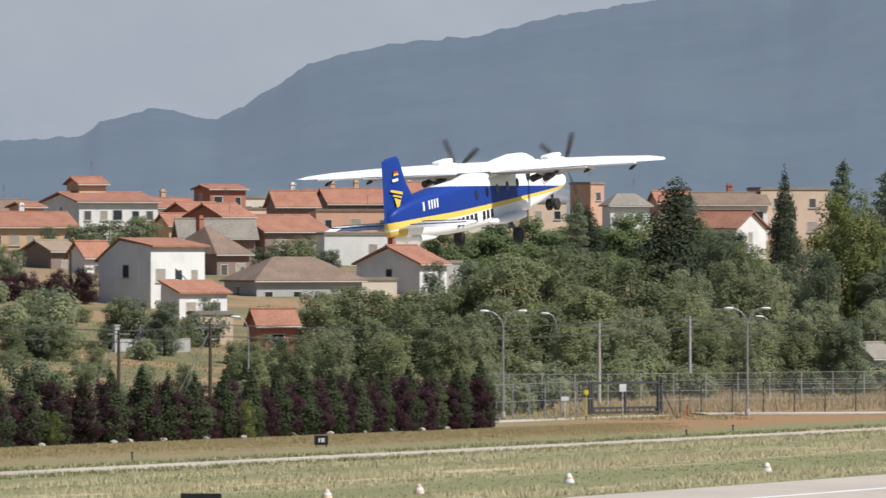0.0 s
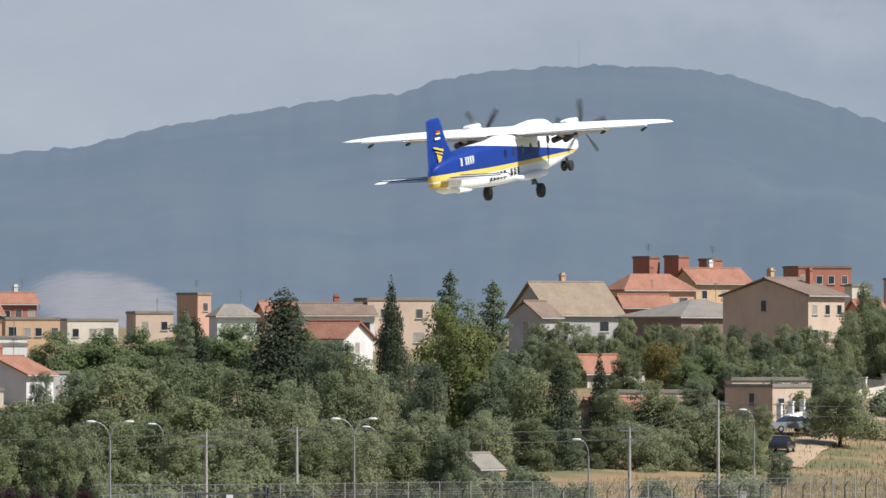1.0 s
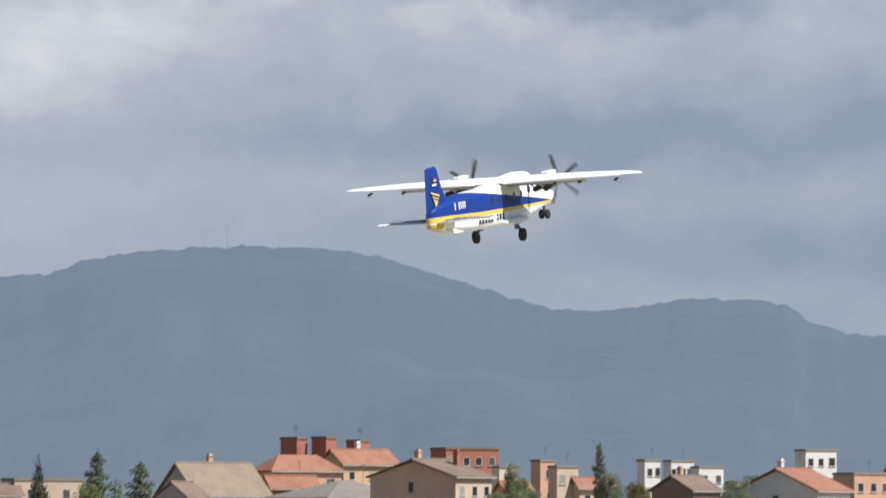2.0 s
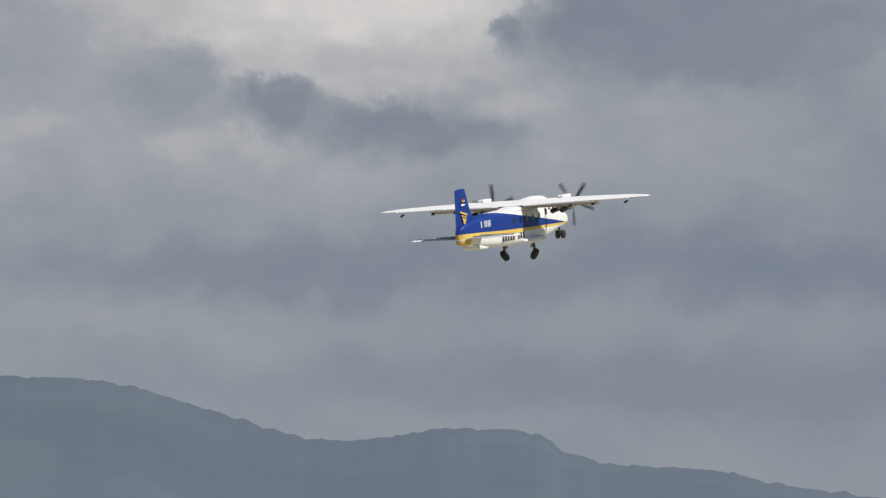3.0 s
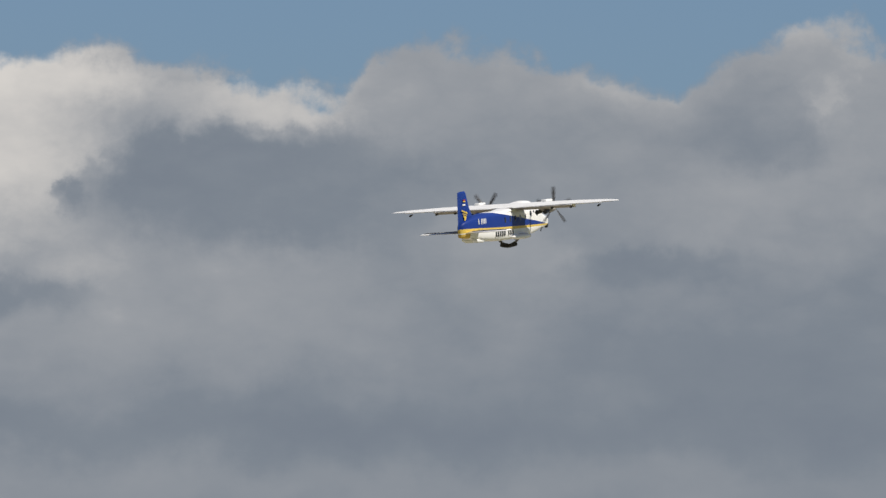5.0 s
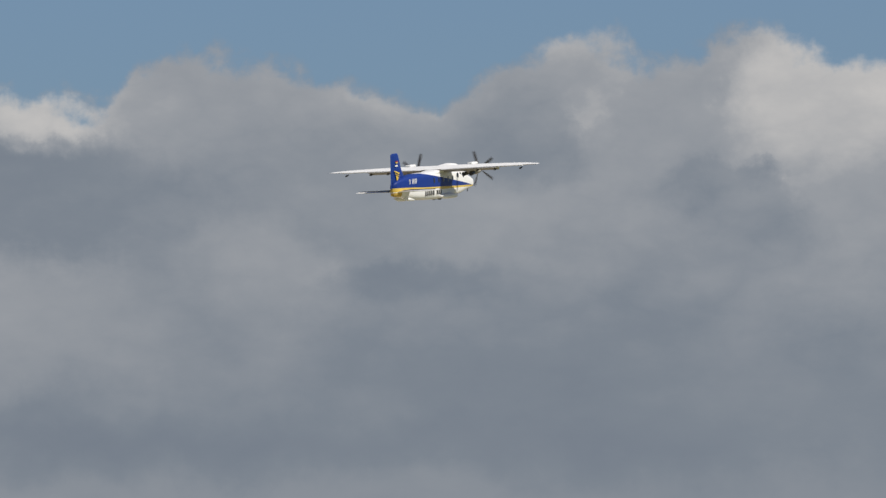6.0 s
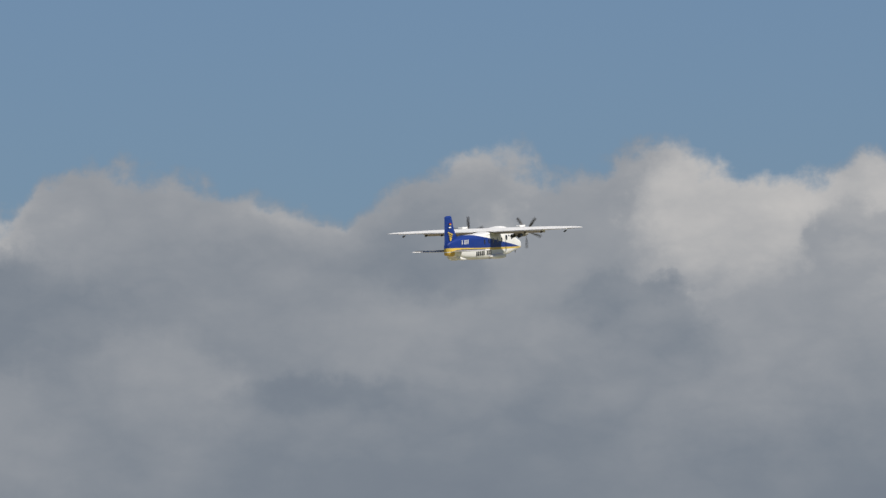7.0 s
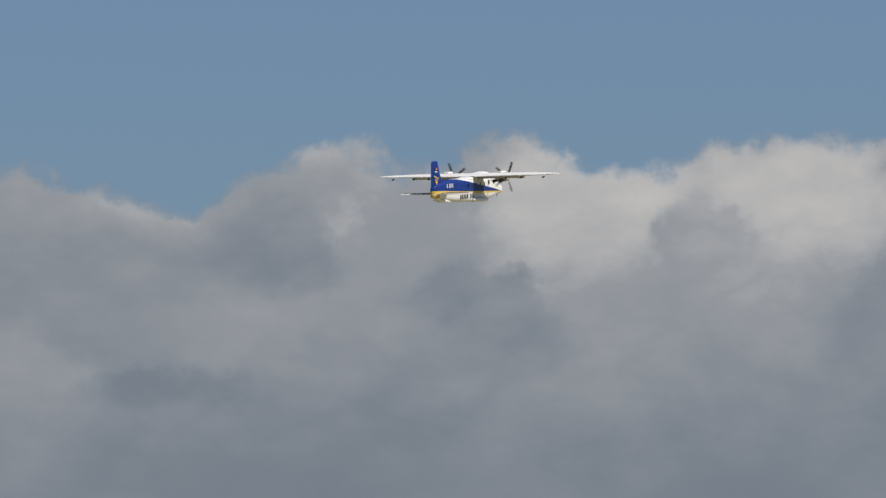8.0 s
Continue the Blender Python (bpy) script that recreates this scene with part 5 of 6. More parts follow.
# x, y, height of the tip over the airfield, crown width
TREES = {
    "leaf": [
        (-14.5, 605.8, 5.3, 3.8), (-11.1, 601.9, 5.9, 3.8), (-5.7, 610.0, 7.2, 5.1), (-1.9, 615.0, 8.3, 6.4), (4.4, 625.0, 8.7, 5.7),
        (7.8, 638.0, 7.7, 5.8), (11.6, 650.9, 9.2, 7.3), (19.1, 650.7, 9.0, 6.8), (27.3, 635.4, 6.6, 4.4), (40.5, 677.8, 7.4, 4.3),
        (46.6, 684.4, 6.6, 3.8), (56.1, 688.7, 8.3, 7.2), (59.0, 688.5, 6.1, 4.3), (10.0, 631.9, 6.4, 4.4), (0.3, 606.0, 6.5, 4.6),
        (-4.0, 604.0, 6.1, 4.6), (20.3, 631.7, 6.7, 4.8), (-10.1, 649.9, 8.9, 5.9), (-6.6, 655.0, 9.3, 6.8), (-2.9, 655.0, 9.0, 6.8),
        (0.5, 650.0, 9.4, 5.9), (5.3, 650.0, 12.1, 8.6), (8.9, 654.9, 12.6, 7.3), (12.7, 659.9, 12.1, 7.8), (16.0, 654.8, 11.5, 7.8),
        (24.1, 669.6, 11.3, 6.5), (41.1, 688.8, 11.6, 5.3), (52.0, 698.1, 10.4, 5.4), (47.9, 688.3, 9.7, 4.3), (53.4, 698.0, 9.2, 5.4),
        (26.6, 699.5, 12.6, 5.4), (65.9, 757.1, 12.1, 4.2), (54.1, 763.1, 13.1, 4.3), (69.0, 761.9, 12.6, 4.3), (72.2, 761.6, 12.9,
        4.8), (49.1, 768.4, 13.1, 4.3), (91.6, 794.7, 14.3, 4.5), (95.4, 794.3, 14.7, 5.0), (97.5, 784.0, 14.3, 4.4), (85.4, 805.5,
        16.2, 5.6), (112.1, 852.7, 19.2, 5.4), (106.5, 792.9, 14.3, 5.6), (110.9, 792.3, 15.1, 5.6), (115.3, 791.6, 16.1, 5.6), (119.7,
        791.0, 17.1, 5.6), (83.1, 810.8, 16.6, 5.1), (98.3, 799.0, 15.4, 3.9), (101.0, 793.6, 14.3, 3.9), (103.7, 793.2, 14.6, 4.5),
        (108.7, 792.6, 14.6, 4.5), (113.1, 792.0, 15.1, 4.5), (117.5, 791.3, 16.2, 4.5), (124.6, 800.4, 17.1, 6.8), (60.8, 695.3, 5.1,
        3.4), (57.7, 687.6, 7.1, 3.8), (62.7, 712.2, 8.1, 2.5), (68.1, 718.8, 8.8, 3.0), (69.7, 746.8, 11.3, 3.7), (-35.2, 849.3, 15.2,
        7.1), (-31.7, 849.4, 15.6, 5.3), (-38.1, 849.1, 14.6, 4.7), (-26.4, 654.5, 8.4, 3.7), (-32.3, 639.2, 6.8, 3.1), (-29.8, 634.3,
        6.4, 3.1), (-33.5, 629.1, 6.2, 3.1), (-15.7, 617.8, 5.3, 2.6), (-26.6, 621.4, 5.2, 2.6), (-19.0, 599.7, 3.8, 2.1), (-35.7,
        679.1, 7.6, 4.3), (-33.0, 681.2, 7.8, 4.3), (-30.5, 679.3, 7.4, 3.3), (-42.0, 758.8, 12.9, 3.2), (-14.0, 774.9, 13.4, 7.0),
        (-8.8, 689.9, 9.0, 4.8), (-31.6, 639.2, 5.0, 2.7), (-21.3, 659.7, 6.6, 2.8), (-13.1, 619.9, 5.7, 3.5), (-38.1, 678.9, 7.4, 3.3),
        (48.1, 796.5, 15.8, 3.4), (50.1, 795.4, 16.1, 3.0), (52.0, 794.3, 15.6, 4.2), (54.6, 801.1, 14.7, 3.5), (56.9, 799.0, 16.3,
        3.3), (59.3, 798.8, 15.7, 3.3), (61.6, 803.6, 15.6, 4.0), (64.0, 804.5, 15.5, 4.1), (65.5, 800.3, 15.8, 3.7), (70.8, 804.9,
        14.9, 3.3), (73.1, 805.7, 15.6, 3.7), (73.7, 792.6, 15.5, 3.3), (76.0, 799.4, 15.0, 4.0), (78.1, 797.2, 15.4, 3.1), (49.0,
        783.5, 14.1, 3.2), (51.5, 776.3, 14.3, 3.0), (54.1, 780.1, 14.2, 3.8), (57.1, 786.9, 14.4, 3.0), (66.4, 781.2, 14.3, 3.3),
        (74.0, 780.5, 14.1, 3.1), (76.5, 784.3, 13.9, 2.9), (78.8, 799.1, 17.0, 3.5), (82.5, 815.8, 17.2, 5.2), (86.2, 803.4, 16.5,
        5.1), (88.2, 798.1, 15.7, 5.1), (92.9, 816.7, 15.7, 4.3), (89.2, 765.8, 15.1, 3.9), (94.3, 780.3, 16.0, 4.1), (97.6, 771.9,
        16.1, 4.7), (102.4, 781.3, 16.7, 4.4), (106.0, 777.8, 15.5, 3.4), (109.5, 780.4, 15.4, 4.0)],
    "light": [
        (-8.2, 604.9, 6.6, 4.6), (2.0, 612.0, 7.7, 5.1), (15.4, 637.8, 7.7, 6.2), (22.6, 640.6, 7.7, 6.3), (29.2, 637.3, 8.4, 5.8),
        (36.6, 676.0, 8.1, 5.4), (50.0, 684.2, 7.1, 6.2), (53.3, 686.9, 6.4, 4.3), (13.1, 633.9, 6.9, 4.9), (24.6, 633.5, 6.9, 4.9),
        (39.1, 677.9, 5.7, 3.8), (19.8, 659.7, 10.8, 6.0), (26.4, 669.5, 11.1, 6.5), (-21.9, 599.6, 3.8, 2.1), (-33.3, 624.1, 4.5, 2.2),
        (-27.1, 613.4, 4.0, 3.0)],
    "dark": [
        (31.7, 635.2, 6.8, 4.0), (43.5, 680.6, 6.4, 3.8), (30.1, 679.3, 12.1, 5.7), (39.3, 698.9, 12.1, 5.4), (40.9, 718.8, 13.1, 6.0),
        (31.4, 671.3, 12.1, 4.7), (37.0, 697.0, 10.7, 5.4), (23.7, 699.6, 14.1, 4.4), (2.7, 680.0, 11.4, 5.2), (-0.7, 690.0, 11.2, 2.9),
        (22.9, 729.6, 12.6, 3.1), (70.3, 736.6, 11.6, 3.6), (83.8, 795.6, 13.2, 3.9), (94.4, 834.7, 19.3, 3.7), (87.1, 795.2, 15.6,
        5.0), (108.5, 843.1, 18.5, 5.9), (90.2, 799.9, 15.1, 3.4), (93.2, 789.5, 13.7, 3.3), (129.0, 799.7, 17.4, 6.8), (61.1, 677.2,
        4.5, 2.8), (59.7, 697.4, 8.0, 2.9), (73.7, 744.4, 11.3, 3.1), (57.4, 717.7, 10.6, 4.0), (62.5, 742.4, 11.6, 3.6), (66.4, 745.0,
        11.3, 3.1), (-41.1, 849.0, 14.4, 3.0), (-24.8, 654.5, 8.3, 5.5), (-22.4, 651.6, 8.1, 3.2), (-19.7, 682.7, 8.1, 2.5), (-39.4,
        739.0, 12.1, 3.6), (-17.0, 774.8, 12.5, 3.8), (-10.9, 769.9, 12.1, 3.2), (-11.6, 739.9, 10.5, 3.1), (-17.5, 739.8, 10.5, 3.1),
        (-40.7, 698.8, 11.1, 3.9), (68.0, 801.1, 15.6, 2.9), (47.0, 787.6, 14.4, 3.6), (58.2, 774.8, 14.1, 3.7), (61.2, 781.6, 14.7,
        3.1), (62.8, 774.5, 13.6, 3.2), (68.5, 777.0, 14.0, 3.5), (71.0, 772.7, 14.7, 3.1), (84.7, 813.6, 17.2, 3.8), (114.0, 786.8,
        15.9, 5.0), (117.7, 781.2, 15.5, 4.0)],
    "yellow": [
        (35.2, 699.1, 17.7, 8.0)],
    "con": [
        (43.5, 688.6, 11.9, 3.6), (20.7, 724.7, 18.1, 6.4), (13.3, 744.9, 15.8, 3.8)],
    "cyp": [
        (47.5, 698.4, 12.5, 2.0), (32.0, 759.3, 19.4, 2.6)],
    "pine": [
        (0.8, 760.0, 15.2, 6.8), (4.1, 765.0, 15.8, 7.5), (8.4, 770.0, 16.0, 7.5), (16.2, 769.8, 16.3, 7.4), (18.6, 771.8, 16.0, 6.6), (12.6, 772.0, 15.9, 6.6), (24.5, 780.0, 15.2, 5.5), (27.5, 775.0, 14.4, 5.0),
        (4.6, 765.0, 14.5, 6.4), (12.6, 764.9, 14.2, 6.4), (61.9, 757.5, 14.0, 6.1), (59.3, 753.7, 12.6, 4.2), (83.9, 825.7, 20.9, 4.3)],
    "cedar": [
        (12.1, 739.9, 16.8, 2.6), (37.8, 769.1, 20.5, 3.4), (41.3, 758.9, 19.4, 4.0), (94.4, 844.7, 22.3, 2.0)],
    "rust": [
        (57.5, 757.8, 13.9, 5.8), (98.5, 844.3, 18.4, 4.1)],
    "olive": [
        (69.6, 712.6, 10.0, 5.2)],
    "purple": [
        (-35.8, 699.1, 10.3, 3.4), (-33.1, 699.2, 10.5, 3.4), (-30.9, 699.3, 10.7, 2.9), (-37.7, 699.0, 9.9, 3.4)],
}
for kind, places in TREES.items():
    for x, y, top, width in places:
        tree(kind, x, y, top, width)

# the hedge inside the fence: cypresses and plums by turns
hedge_a, hedge_b = Vector((-29.2, 496.1)), Vector((2.6, 551.0))
for i in range(20):
    p = hedge_a.lerp(hedge_b, i / 19)
    rng = random.Random(i)
    tree("hedge", p.x, p.y, rng.uniform(4.0, 4.9), rng.uniform(2.6, 3.3), 0.0, "hedge cypresses")
for i in range(18):
    p = hedge_a.lerp(hedge_b, (i + 0.5) / 18)
    rng = random.Random(i + 50)
    tree("purple", p.x + 0.3, p.y + 0.9, rng.uniform(3.5, 4.1), rng.uniform(2.8, 3.4), -0.3, "hedge plums")
for i, (u, h) in enumerate(((0.155, 2.3), (0.515, 2.6))):
    p = hedge_a.lerp(hedge_b, u)
    tree("yellow", p.x, p.y - 1.6, h, 1.7, -0.2)


# ---- the perimeter fence ----
def chain_link():
    """Woven wire: mostly open, grey strands."""
    mat = bpy.data.materials.new("chain_link")
    mat.use_nodes = True
    n = Nodes(mat.node_tree)
    pos = n.add("ShaderNodeTexCoord").outputs["Object"]
    bsdf = n.add("ShaderNodeBsdfPrincipled", Roughness=0.6)
    n.put(bsdf.inputs["Base Color"], n.mix(n.noise(pos, 0.5), rgb(0.30, 0.31, 0.31), rgb(0.22, 0.22, 0.22)))
    clear = n.add("ShaderNodeBsdfTransparent")
    both = n.add("ShaderNodeMixShader", Fac=0.055)
    n.put(both.inputs[1], clear.outputs[0])
    n.put(both.inputs[2], bsdf.outputs[0])
    n.add("ShaderNodeOutputMaterial", Surface=both.outputs[0])
    return mat


M["mesh"] = chain_link()


def fence(label, corners, height, spacing, post_mat, bent, lift=0.0):
    ob = tagged(new("fence"), label, "fence")
    ob.matrix_basis = pose(*corners[0], ground_height(*corners[0]))
    o = Vector((*corners[0], ground_height(*corners[0])))
    for a, b in zip(corners, corners[1:]):
        a, b = Vector(a), Vector(b)
        k = max(1, round((b - a).length / spacing))
        pts = [a.lerp(b, i / k) for i in range(k + 1)]
        pts = [Vector((p.x, p.y, ground_height(p.x, p.y) + lift)) - o for p in pts]
        side = Vector((-(b - a).y, (b - a).x, 0)).normalized() * -0.35
        for p in pts[:-1]:
            bm = bmesh.new()
            tube(bm, p - Vector((0, 0, 0.3)), p + Vector((0, 0, height)), 0.055, 0.05, 6)
            if bent:
                tube(bm, p + Vector((0, 0, height)), p + side + Vector((0, 0, height + 0.4)), 0.04, 0.035, 6)
            part("post", bm, post_mat, ob)
        bm = bmesh.new()
        for p, q in zip(pts, pts[1:]):
            vs = [bm.verts.new(v) for v in (p, q, q + Vector((0, 0, height)), p + Vector((0, 0, height)))]
            bm.faces.new(vs)
        part("wire_netting", bm, M["mesh"], ob, "grey chain-link netting")
        strands = [(Vector((0, 0, h)), 0.02) for h in (0.05, height * 0.5, height)]
        if bent:
            strands += [(side * u + Vector((0, 0, height + 0.4 * u)), 0.013) for u in (0.4, 0.9)]
        for off, r in strands:
            bm = bmesh.new()
            ribbon(bm, [p + off for p in pts], r, 4)
            part("rail_wire", bm, M["wire"], ob)
    return ob


fence("grey chain-link airfield fence with steel posts", [(-3.7, 562.0), (2.6, 574.0), (10.9, 590.9)], 2.5, 2.6, M["steel"], False)
fence("dark chain-link airfield fence with bent post tops", [(15.8, 594.8), (19.1, 599.7), (33.2, 607.1), (68.5, 646.4), (94.7, 683.5)], 2.1, 2.8, M["dark_steel"], True)
fence("older grey fence with concrete posts behind", [(2.4, 604.0), (19.9, 613.7), (44.7, 630.4), (75.1, 663.8)], 2.6, 3.0, M["concrete"], False)


def sliding_gate():
    a, b = Vector((10.9, 591.9)), Vector((15.8, 595.8))
    along = b - a
    l = along.length
    gate = tagged(new("sliding_gate"), "dark steel sliding gate with wire netting", "gate")
    gate.matrix_basis = pose(a.x, a.y, 0, 0, 0, math.degrees(math.atan2(along.y, along.x)))
    bm = bmesh.new()
    for z in (0.18, 0.52, 2.35):
        box(bm, 0, l, -0.06, 0.06, z - 0.08, z + 0.08)
    for i in range(3):
        box(bm, l * i / 2 - 0.07, l * i / 2 + 0.07, -0.06, 0.06, 0.1, 2.4)
    part("gate_frame", bm, M["dark_steel"], gate)
    for i in range(12):
        bm = bmesh.new()
        x = 0.2 + (l - 0.4) * i / 11
        box(bm, x - 0.03, x + 0.03, -0.04, 0.04, 0.18, 0.52)
        part("bar", bm, M["dark_steel"], gate)
    bm = bmesh.new()
    vs = [bm.verts.new(v) for v in ((0, 0, 0.5), (l, 0, 0.5), (l, 0, 2.35), (0, 0, 2.35))]
    bm.faces.new(vs)
    part("wire_netting", bm, M["mesh"], gate)
    for x in (-0.15, l + 0.12, l + 0.42):
        bm = bmesh.new()
        tube(bm, (x, 0.12, -0.2), (x, 0.12, 2.75), 0.13, 0.13, 8)
        part("post", bm, M["dark_steel"], gate)
    bm = bmesh.new()
    tube(bm, (l + 0.4, 0.1, 2.0), (l + 1.6, 0.1, 0.0), 0.05, 0.05, 6)
    part("brace", bm, M["dark_steel"], gate)


sliding_gate()


# ---- lamps, poles and wires ----
def street_lamp(x, y, height, arms, label, arm=1.1, mat="steel"):
    z0 = ground_height(x, y)
    lamp = tagged(new("street_lamp"), label, "street lamp")
    lamp.matrix_basis = pose(x, y, z0)
    bm = bmesh.new()
    tube(bm, (0, 0, -0.3), (0, 0, height - 1.3), 0.10, 0.065, 8)
    part("pole", bm, M[mat], lamp)
    bm = bmesh.new()
    tube(bm, (0, 0, 0), (0, 0, 0.5), 0.2, 0.16, 8)
    part("base", bm, M["concrete"], lamp)
    for s in arms:
        pts = [(s * arm * (1 - math.cos(u)) , 0, height - 1.3 + 1.3 * math.sin(u)) for u in [k * math.pi / 10 for k in range(6)]]
        bm = bmesh.new()
        ribbon(bm, pts, 0.045, 6)
        part("arm", bm, M[mat], lamp)
        bm = bmesh.new()
        loft(bm, [[(s * (arm + u), w * math.cos(a), height + 0.02 + h * math.sin(a)) for a in [k * math.pi / 4 for k in range(8)]]
                  for u, w, h in ((-0.1, 0.05, 0.05), (0.1, 0.14, 0.09), (0.45, 0.15, 0.10), (0.62, 0.06, 0.04))])
        part("lantern", bm, M["lamp_glass"], lamp, "pale lamp head", smooth=True)


street_lamp(*(4.3, 580.0), 7.7, (-1, 1), "tall grey street lamp with two curved arms")
street_lamp(*(22.2, 591.6), 7.8, (-1, 1), "tall grey street lamp with two curved arms")
for spot, h in (((8.9, 631.9), 5.9), ((25.9, 639.5), 6.0), ((-14.4, 599.8), 6.4), ((42.8, 643.6), 5.4), ((59.8, 687.4), 5.5)):
    street_lamp(*spot, h, (-1,), "slim grey street lamp with one arm", 0.7)


def utility_pole(x, y, height, arms=2, wood=False):
    z0 = ground_height(x, y)
    pole = tagged(new("utility_pole"), "wooden power pole with insulators" if wood else "grey concrete power pole with cross arms", "utility pole")
    pole.matrix_basis = pose(x, y, z0)
    bm = bmesh.new()
    tube(bm, (0, 0, -0.5), (0, 0, height), 0.16, 0.10, 8)
    part("mast", bm, M["bark" if wood else "concrete"], pole)
    for i in range(arms):
        bm = bmesh.new()
        z = height - 0.3 - 0.75 * i
        box(bm, -0.8 + 0.2 * i, 0.8 - 0.2 * i, -0.05, 0.05, z - 0.05, z + 0.05)
        arm = part("cross_arm", bm, M["steel"], pole)
        for xx in (-0.7 + 0.2 * i, 0.7 - 0.2 * i):
            bm = bmesh.new()
            tube(bm, (xx, 0, z + 0.05), (xx, 0, z + 0.25), 0.05, 0.035, 6)
            part("insulator", bm, M["shutter"], arm)
    return Vector((x, y, z0 + height))


tips = [utility_pole(*p, h, a, w) for p, h, a, w in (
    ((-44.5, 588.3), 6.5, 1, True), ((-23.5, 587.5), 5.6, 1, True), ((-17.1, 595.8), 6.0, 1, True), ((11.9, 617.9), 6.3, 2, False), ((19.1, 627.7), 6.2, 1, False),
    ((46.4, 648.3), 6.4, 2, False), ((53.9, 652.8), 8.6, 1, False), ((82.5, 695.1), 7.5, 1, True))]
utility_pole(*(-32.1, 699.3), 4.6, 0, True)
utility_pole(*(83.8, 795.6), 7.0, 0, True)
utility_pole(*(84.2, 715.1), 6.0, 1, True)


def overhead_lines():
    for a, b in zip(tips, tips[1:]):
        for off in (-0.7, 0.7):
            for low in (0.05, 0.9):
                bm = bmesh.new()
                pts = []
                for i in range(15):
                    s = i / 14
                    p = a.lerp(b, s)
                    pts.append((p.x + off, p.y, p.z - low - 0.012 * (b - a).length * 4 * s * (1 - s)))
                ribbon(bm, pts, 0.018, 4)
                tagged(part("power_line", bm, M["shutter"]), "thin dark power line sagging between poles", "power line", "power lines")
    # guy wires of the two wooden poles
    for k, d in ((1, -2.4), (2, -2.2), (2, -2.7)):
        bm = bmesh.new()
        t = tips[k]
        tube(bm, t - Vector((0, 0, 0.4)), (t.x + d, t.y - 0.5, ground_height(t.x + d, t.y - 0.5)), 0.035, 0.035, 5)
        tagged(part("guy_wire", bm, M["steel"]), "pale guy wire bracing a power pole", "guy wire")


overhead_lines()


# ---- small things of the airfield ----
def sign_panel(label, spot, w, h, glyphs):
    sign = tagged(new("airfield_sign"), label, "sign")
    sign.matrix_basis = pose(*spot, 0.0, 0, 0, -4)
    bm = bmesh.new()
    box(bm, -w / 2, w / 2, -0.12, 0.12, 0.14, h, 0.03)
    panel = part("panel", bm, M["black"], sign)
    for x in (-w * 0.35, w * 0.35):
        bm = bmesh.new()
        tube(bm, (x, 0, -0.1), (x, 0, 0.16), 0.04, 0.04, 6)
        part("leg", bm, M["dark_steel"], sign)
    for x, gw in glyphs:
        bm = bmesh.new()
        box(bm, x - gw / 2, x + gw / 2, -0.132, -0.12, h * 0.42, h * 0.78)
        part("lettering_bar", bm, M["line"], panel, "pale bar of lettering")


sign_panel("small black airfield sign with pale lettering", (-7.5, 499.9), 0.85, 0.72, ((-0.12, 0.1), (0.1, 0.22)))
sign_panel("wide black airfield sign seen from behind", (-11.6, 388.8), 1.95, 0.58, ())


def marker(spot, pale):
    ob = tagged(new("edge_marker"), "weathered cone-shaped runway edge marker in the grass", "marker", "runway edge markers")
    ob.matrix_basis = pose(*spot, 0)
    bm = bmesh.new()
    loft(bm, [[(r * math.cos(a), r * math.sin(a), z) for a in [k * math.pi / 6 for k in range(12)]] for z, r in ((-0.02, 0.30), (0.08, 0.28), (0.45, 0.12), (0.52, 0.08))])
    part("cone", bm, M["line" if pale else "terracotta"], ob, smooth=True)
    bm = bmesh.new()
    tube(bm, (0, 0, 0.22), (0, 0, 0.34), 0.235, 0.185, 12)
    part("band", bm, M["terracotta" if pale else "line"], ob)


for spot, pale in (((-5.7, 398.0), False), ((-1.2, 406.0), False), ((6.6, 424.9), True), ((17.8, 445.6), True), ((30.0, 469.0), True), ((-18.6, 379.5), False)):
    marker(spot, pale)


def small_post(spot, h, mat, label):
    bm = bmesh.new()
    tube(bm, (0, 0, -0.2), (0, 0, h), 0.06, 0.05, 8)
    box(bm, -0.07, 0.07, -0.07, 0.07, h - 0.12, h, 0.02)
    tagged(part("marker_post", bm, M[mat], m=pose(*spot, 0)), label, "post")


small_post((17.7, 587.7), 0.85, "red", "short red marker post beside the track")
small_post((19.3, 539.7), 0.5, "shutter", "short dark post beside the track")
small_post((15.9, 529.8), 0.4, "shutter", "short dark post beside the track")
small_post((-18.0, 469.7), 0.5, "shutter", "short dark post beside the track")


def plate(spot, z, w, h, mat, label):
    bm = bmesh.new()
    box(bm, -w / 2, w / 2, -0.02, 0.02, z, z + h, 0.006)
    box(bm, -0.02, 0.02, 0.0, 0.06, 0.0, z)
    tagged(part("notice_plate", bm, M[mat], m=pose(*spot, 0)), label, "notice")


plate((10.4, 587.9), 1.6, 0.3, 0.32, "yellow", "yellow notice plate on the fence")
plate((13.1, 590.9), 1.75, 0.5, 0.55, "line", "white notice plate on the gate")
plate((8.8, 584.9), 1.2, 0.55, 0.3, "lamp_glass", "pale notice plate on the fence")
for i in range(14):
    bm = bmesh.new()
    p = hedge_a.lerp(hedge_b, 0.12 + 0.063 * i)
    k = random.Random(i)
    geo = bmesh.ops.create_icosphere(bm, subdivisions=1, radius=0.28)
    for v in bm.verts:
        v.co *= 1 + 0.25 * noise.noise(v.co * 3 + Vector((i, 0, 0)))
        v.co.z *= 0.6
    tagged(part("stone", bm, M["concrete"], m=pose(p.x + k.uniform(-0.8, 0.8), p.y - 1.2, 0.08, 0, 0, 40 * i)), "pale rounded stone at the hedge foot", "stone", "hedge stones")


